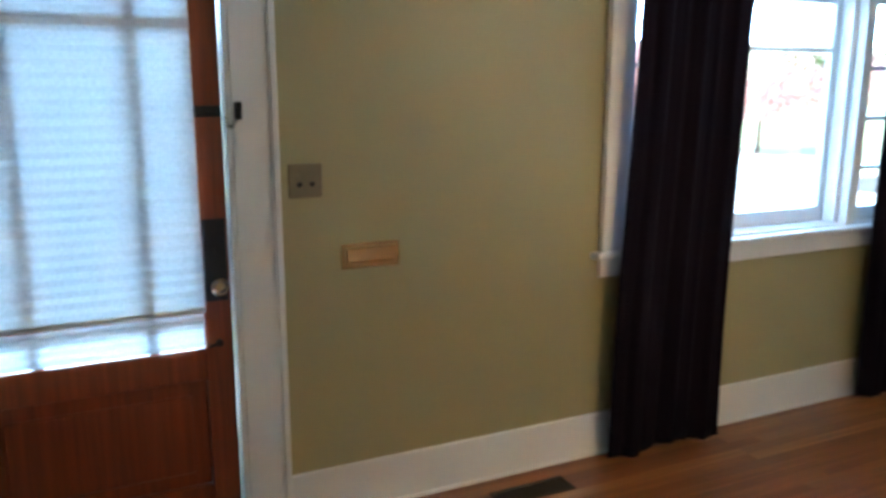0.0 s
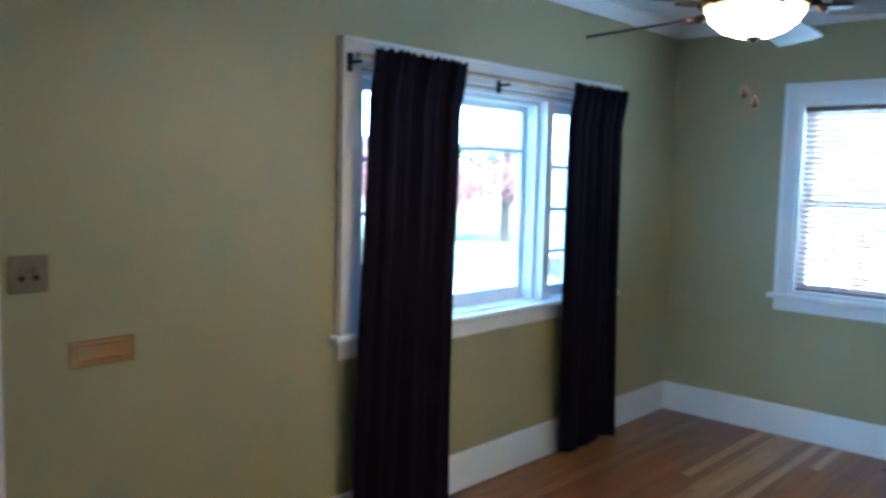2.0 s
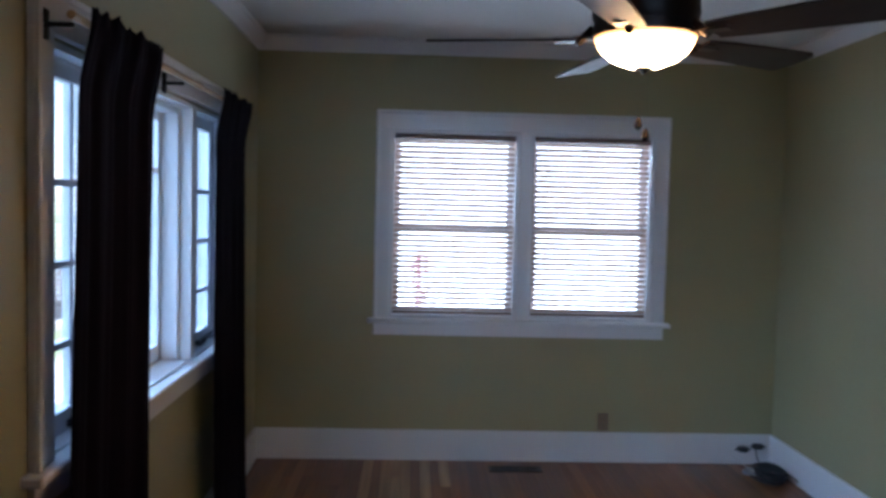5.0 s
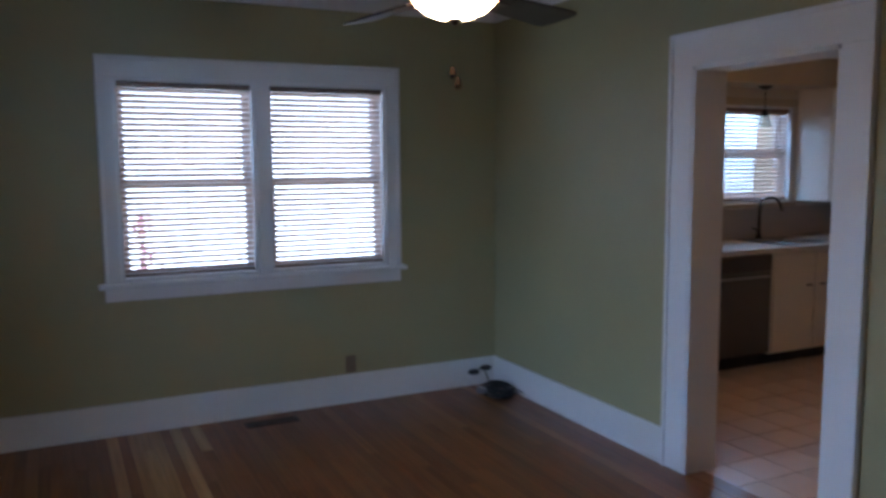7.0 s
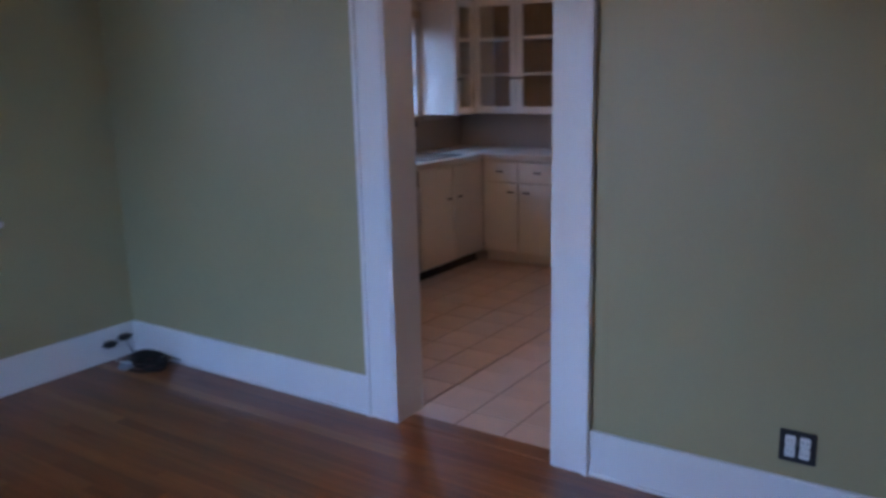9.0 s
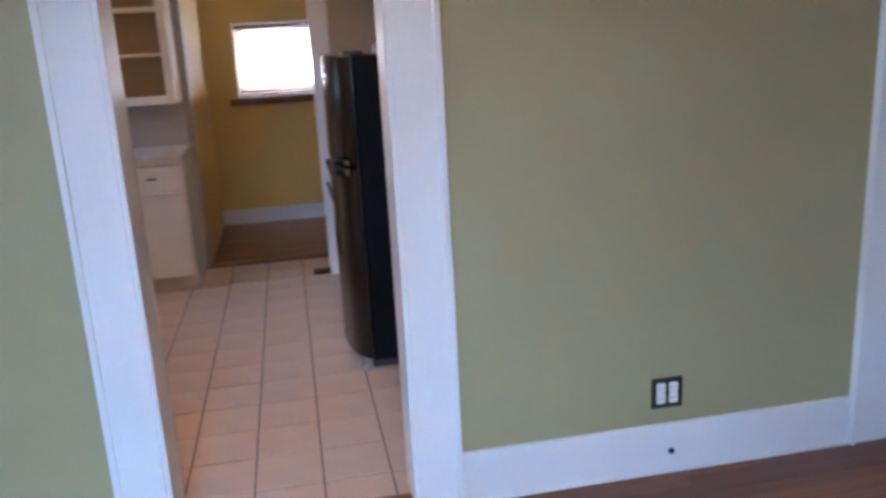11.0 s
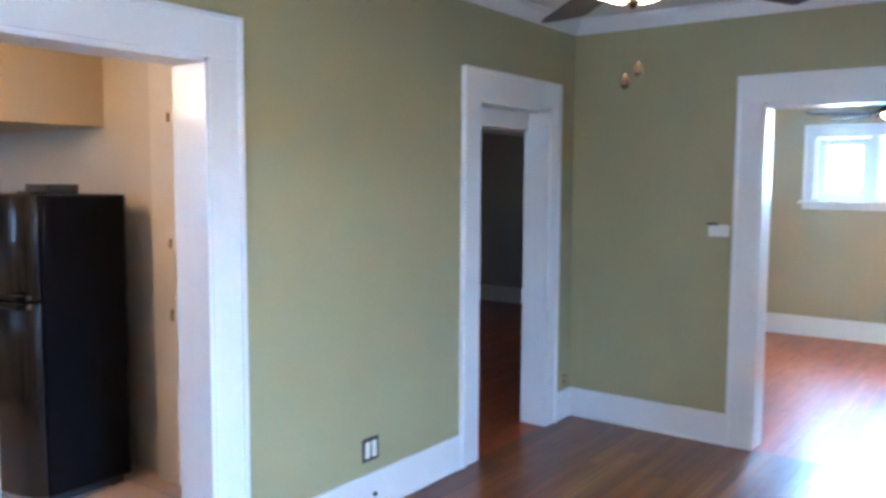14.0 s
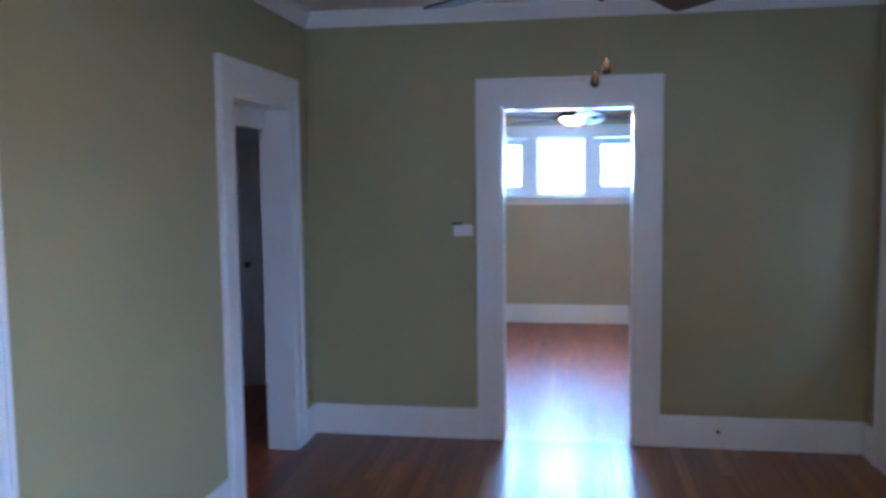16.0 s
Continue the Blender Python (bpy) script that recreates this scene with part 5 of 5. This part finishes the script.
house(6.0, 32.0, 13.0, 9.0, "pale sided house across the street")
house(26.0, 33.0, 12.0, 9.0, "pale sided house across the street")
house(-14.0, 32.0, 12.0, 9.0, "pale sided house across the street")



def parked_car(x, y):
    """A small hatchback at the kerb, its nose towards +x; x, y is its rear near corner on the road."""
    t = thing("parked_car", (x + 2.0, y + 0.85, -0.585), "silver blue car parked at the kerb of the street", "car")

    def side_loft(profile, y0, y1, lean):
        bm = bmesh.new()
        rings = [[bm.verts.new((x + px, yy + d * lean * max(0.0, pz - 0.25), pz - 0.585)) for px, pz in profile] for yy, d in ((y0, 1), (y1, -1))]
        for i in range(len(profile)):
            j = (i + 1) % len(profile)
            bm.faces.new((rings[0][i], rings[0][j], rings[1][j], rings[1][i]))
        bm.faces.new(rings[0])
        bm.faces.new(rings[1])
        bmesh.ops.recalc_face_normals(bm, faces=bm.faces)
        bmesh.ops.bevel(bm, geom=list(bm.edges), offset=0.03, segments=2, affect="EDGES", profile=0.5)
        return bm

    part("body", side_loft(((0.0, 0.35), (0.1, 0.22), (3.95, 0.22), (4.1, 0.4), (4.05, 0.66), (3.6, 0.78), (2.95, 0.86), (0.15, 0.9), (0.02, 0.75)), y, y + 1.7, 0.05), CAR_PAINT, t, smooth=True)
    # the sky's reflection is put into the glass colour as pale grey-blue
    part("cabin", side_loft(((0.25, 0.88), (2.9, 0.86), (2.2, 1.34), (0.6, 1.36)), y + 0.05, y + 1.65, 0.16), surface("car_glass", (0.34, 0.37, 0.4), 0.08), t, "window band painted pale for reflected sky")
    part("roof", side_loft(((0.52, 1.35), (2.26, 1.33), (2.0, 1.43), (0.8, 1.44)), y + 0.12, y + 1.58, 0.1), CAR_PAINT, t, smooth=True)
    for px in (0.72, 3.3):
        for py in (y + 0.04, y + 1.66):
            wl = part("wheel", cyl(bmesh.new(), (x + px, py - 0.1, -0.275), (x + px, py + 0.1, -0.275), 0.31, sides=28), RUBBER, t)
            part("rim", cyl(bmesh.new(), (x + px, py - 0.108, -0.275), (x + px, py + 0.108, -0.275), 0.2, sides=20), STEEL, wl)


parked_car(9.65, 9.75)

# the garden lies well below the floor
for ob in list(scene.objects):
    if ob not in INDOORS and ob.parent is None:
        ob.location.z -= 0.5

# ---- floors: pieces last ----
rng = random.Random(21)
PLANK = 0.0571


def plank_bm(bm, x0, x1, y0, y1, z1=0.0, z0=-0.02, c=0.0002):
    lo = [bm.verts.new((x, y, z0)) for x, y in ((x0, y0), (x1, y0), (x1, y1), (x0, y1))]
    mid = [bm.verts.new((x, y, z1 - c)) for x, y in ((x0, y0), (x1, y0), (x1, y1), (x0, y1))]
    hi = [bm.verts.new((x, y, z1)) for x, y in ((x0 + c, y0 + c), (x1 - c, y0 + c), (x1 - c, y1 - c), (x0 + c, y1 - c))]
    for i in range(4):
        j = (i + 1) % 4
        bm.faces.new((lo[i], lo[j], mid[j], mid[i]))
        bm.faces.new((mid[i], mid[j], hi[j], hi[i]))
    bm.faces.new(hi)


def rows_of_planks(x0, x1, y0, y1):
    n = round((y1 - y0) / PLANK)
    w = (y1 - y0) / n
    for k in range(n):
        x = x0 - rng.choice((0.0, 0.3, 0.6, 0.9))
        while x < x1 - 0.02:
            e = x + rng.choice((1.05, 1.35, 1.65, 1.95, 2.25))
            if x1 - e < 0.25:
                e = x1
            yield max(x, x0) + 0.0004, min(e, x1) - 0.0004, y0 + k * w + 0.0004, y0 + (k + 1) * w - 0.0004
            x = e


cache = {}


def plank_floor(name, x0, x1, y0, y1, label, wood=OAK):
    f = setting(name, boxes((x0, x1, y0, y1, -0.06, -0.004)), GAP, label, "floor")
    for a, b, c, d in rows_of_planks(x0, x1, y0, y1):
        # the window's sheen is painted as pale planks in this stretch of the living room
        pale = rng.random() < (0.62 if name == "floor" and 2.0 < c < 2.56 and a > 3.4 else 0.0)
        key = (round(b - a, 3), round(d - c, 4), pale, wood)
        if key not in cache:
            bm = bmesh.new()
            plank_bm(bm, -key[0] / 2, key[0] / 2, -key[1] / 2, key[1] / 2)
            cache[key] = mesh_of("plank", bm, SHEEN_OAK if pale else wood)
        ob = new("plank", cache[key])
        ob.location = ((a + b) / 2, (c + d) / 2, 0)
        ob.parent = f


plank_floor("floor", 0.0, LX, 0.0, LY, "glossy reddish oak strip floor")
# same oak, with the lamp's warmth put into its redder tones
plank_floor("floor_bedroom", -3.97, 0.0, 0.0, LY, "glossy reddish oak bedroom floor", RED_LAMPLIT_OAK)
plank_floor("floor_hall", -3.97, 2.15, -4.6, 0.0, "reddish oak hall floor", RED_LAMPLIT_OAK)
plank_floor("floor_back_room", 2.15, 3.85, -5.0, -3.6, "orange brown wooden back room floor")
setting("threshold", boxes((2.882, 3.675, -0.105, 0.0, -0.05, 0.003), bevel=0.004), OAK, "oak threshold strip in the kitchen opening", "threshold")
kf = setting("floor_kitchen", boxes((2.15, LX, -3.6, -0.105, -0.06, -0.004)), GROUT, "peach beige square kitchen floor tiles with dark grout", "floor")
PITCH = 0.247
bm = bmesh.new()
plank_bm(bm, -PITCH / 2 + 0.0035, PITCH / 2 - 0.0035, -PITCH / 2 + 0.0035, PITCH / 2 - 0.0035, z1=0.0, z0=-0.012, c=0.002)
tile_me = mesh_of("tile", bm, TILE)
for i in range(14):
    for j in range(15):
        x, y = 2.202 + PITCH * (i + 0.5), -0.021 - PITCH * (j + 0.5)
        if x > LX - 0.1 or y < -3.6:
            continue
        ob = new("tile", tile_me)
        ob.location = (x, y, rng.uniform(-0.0008, 0.0004))
        ob.parent = kf
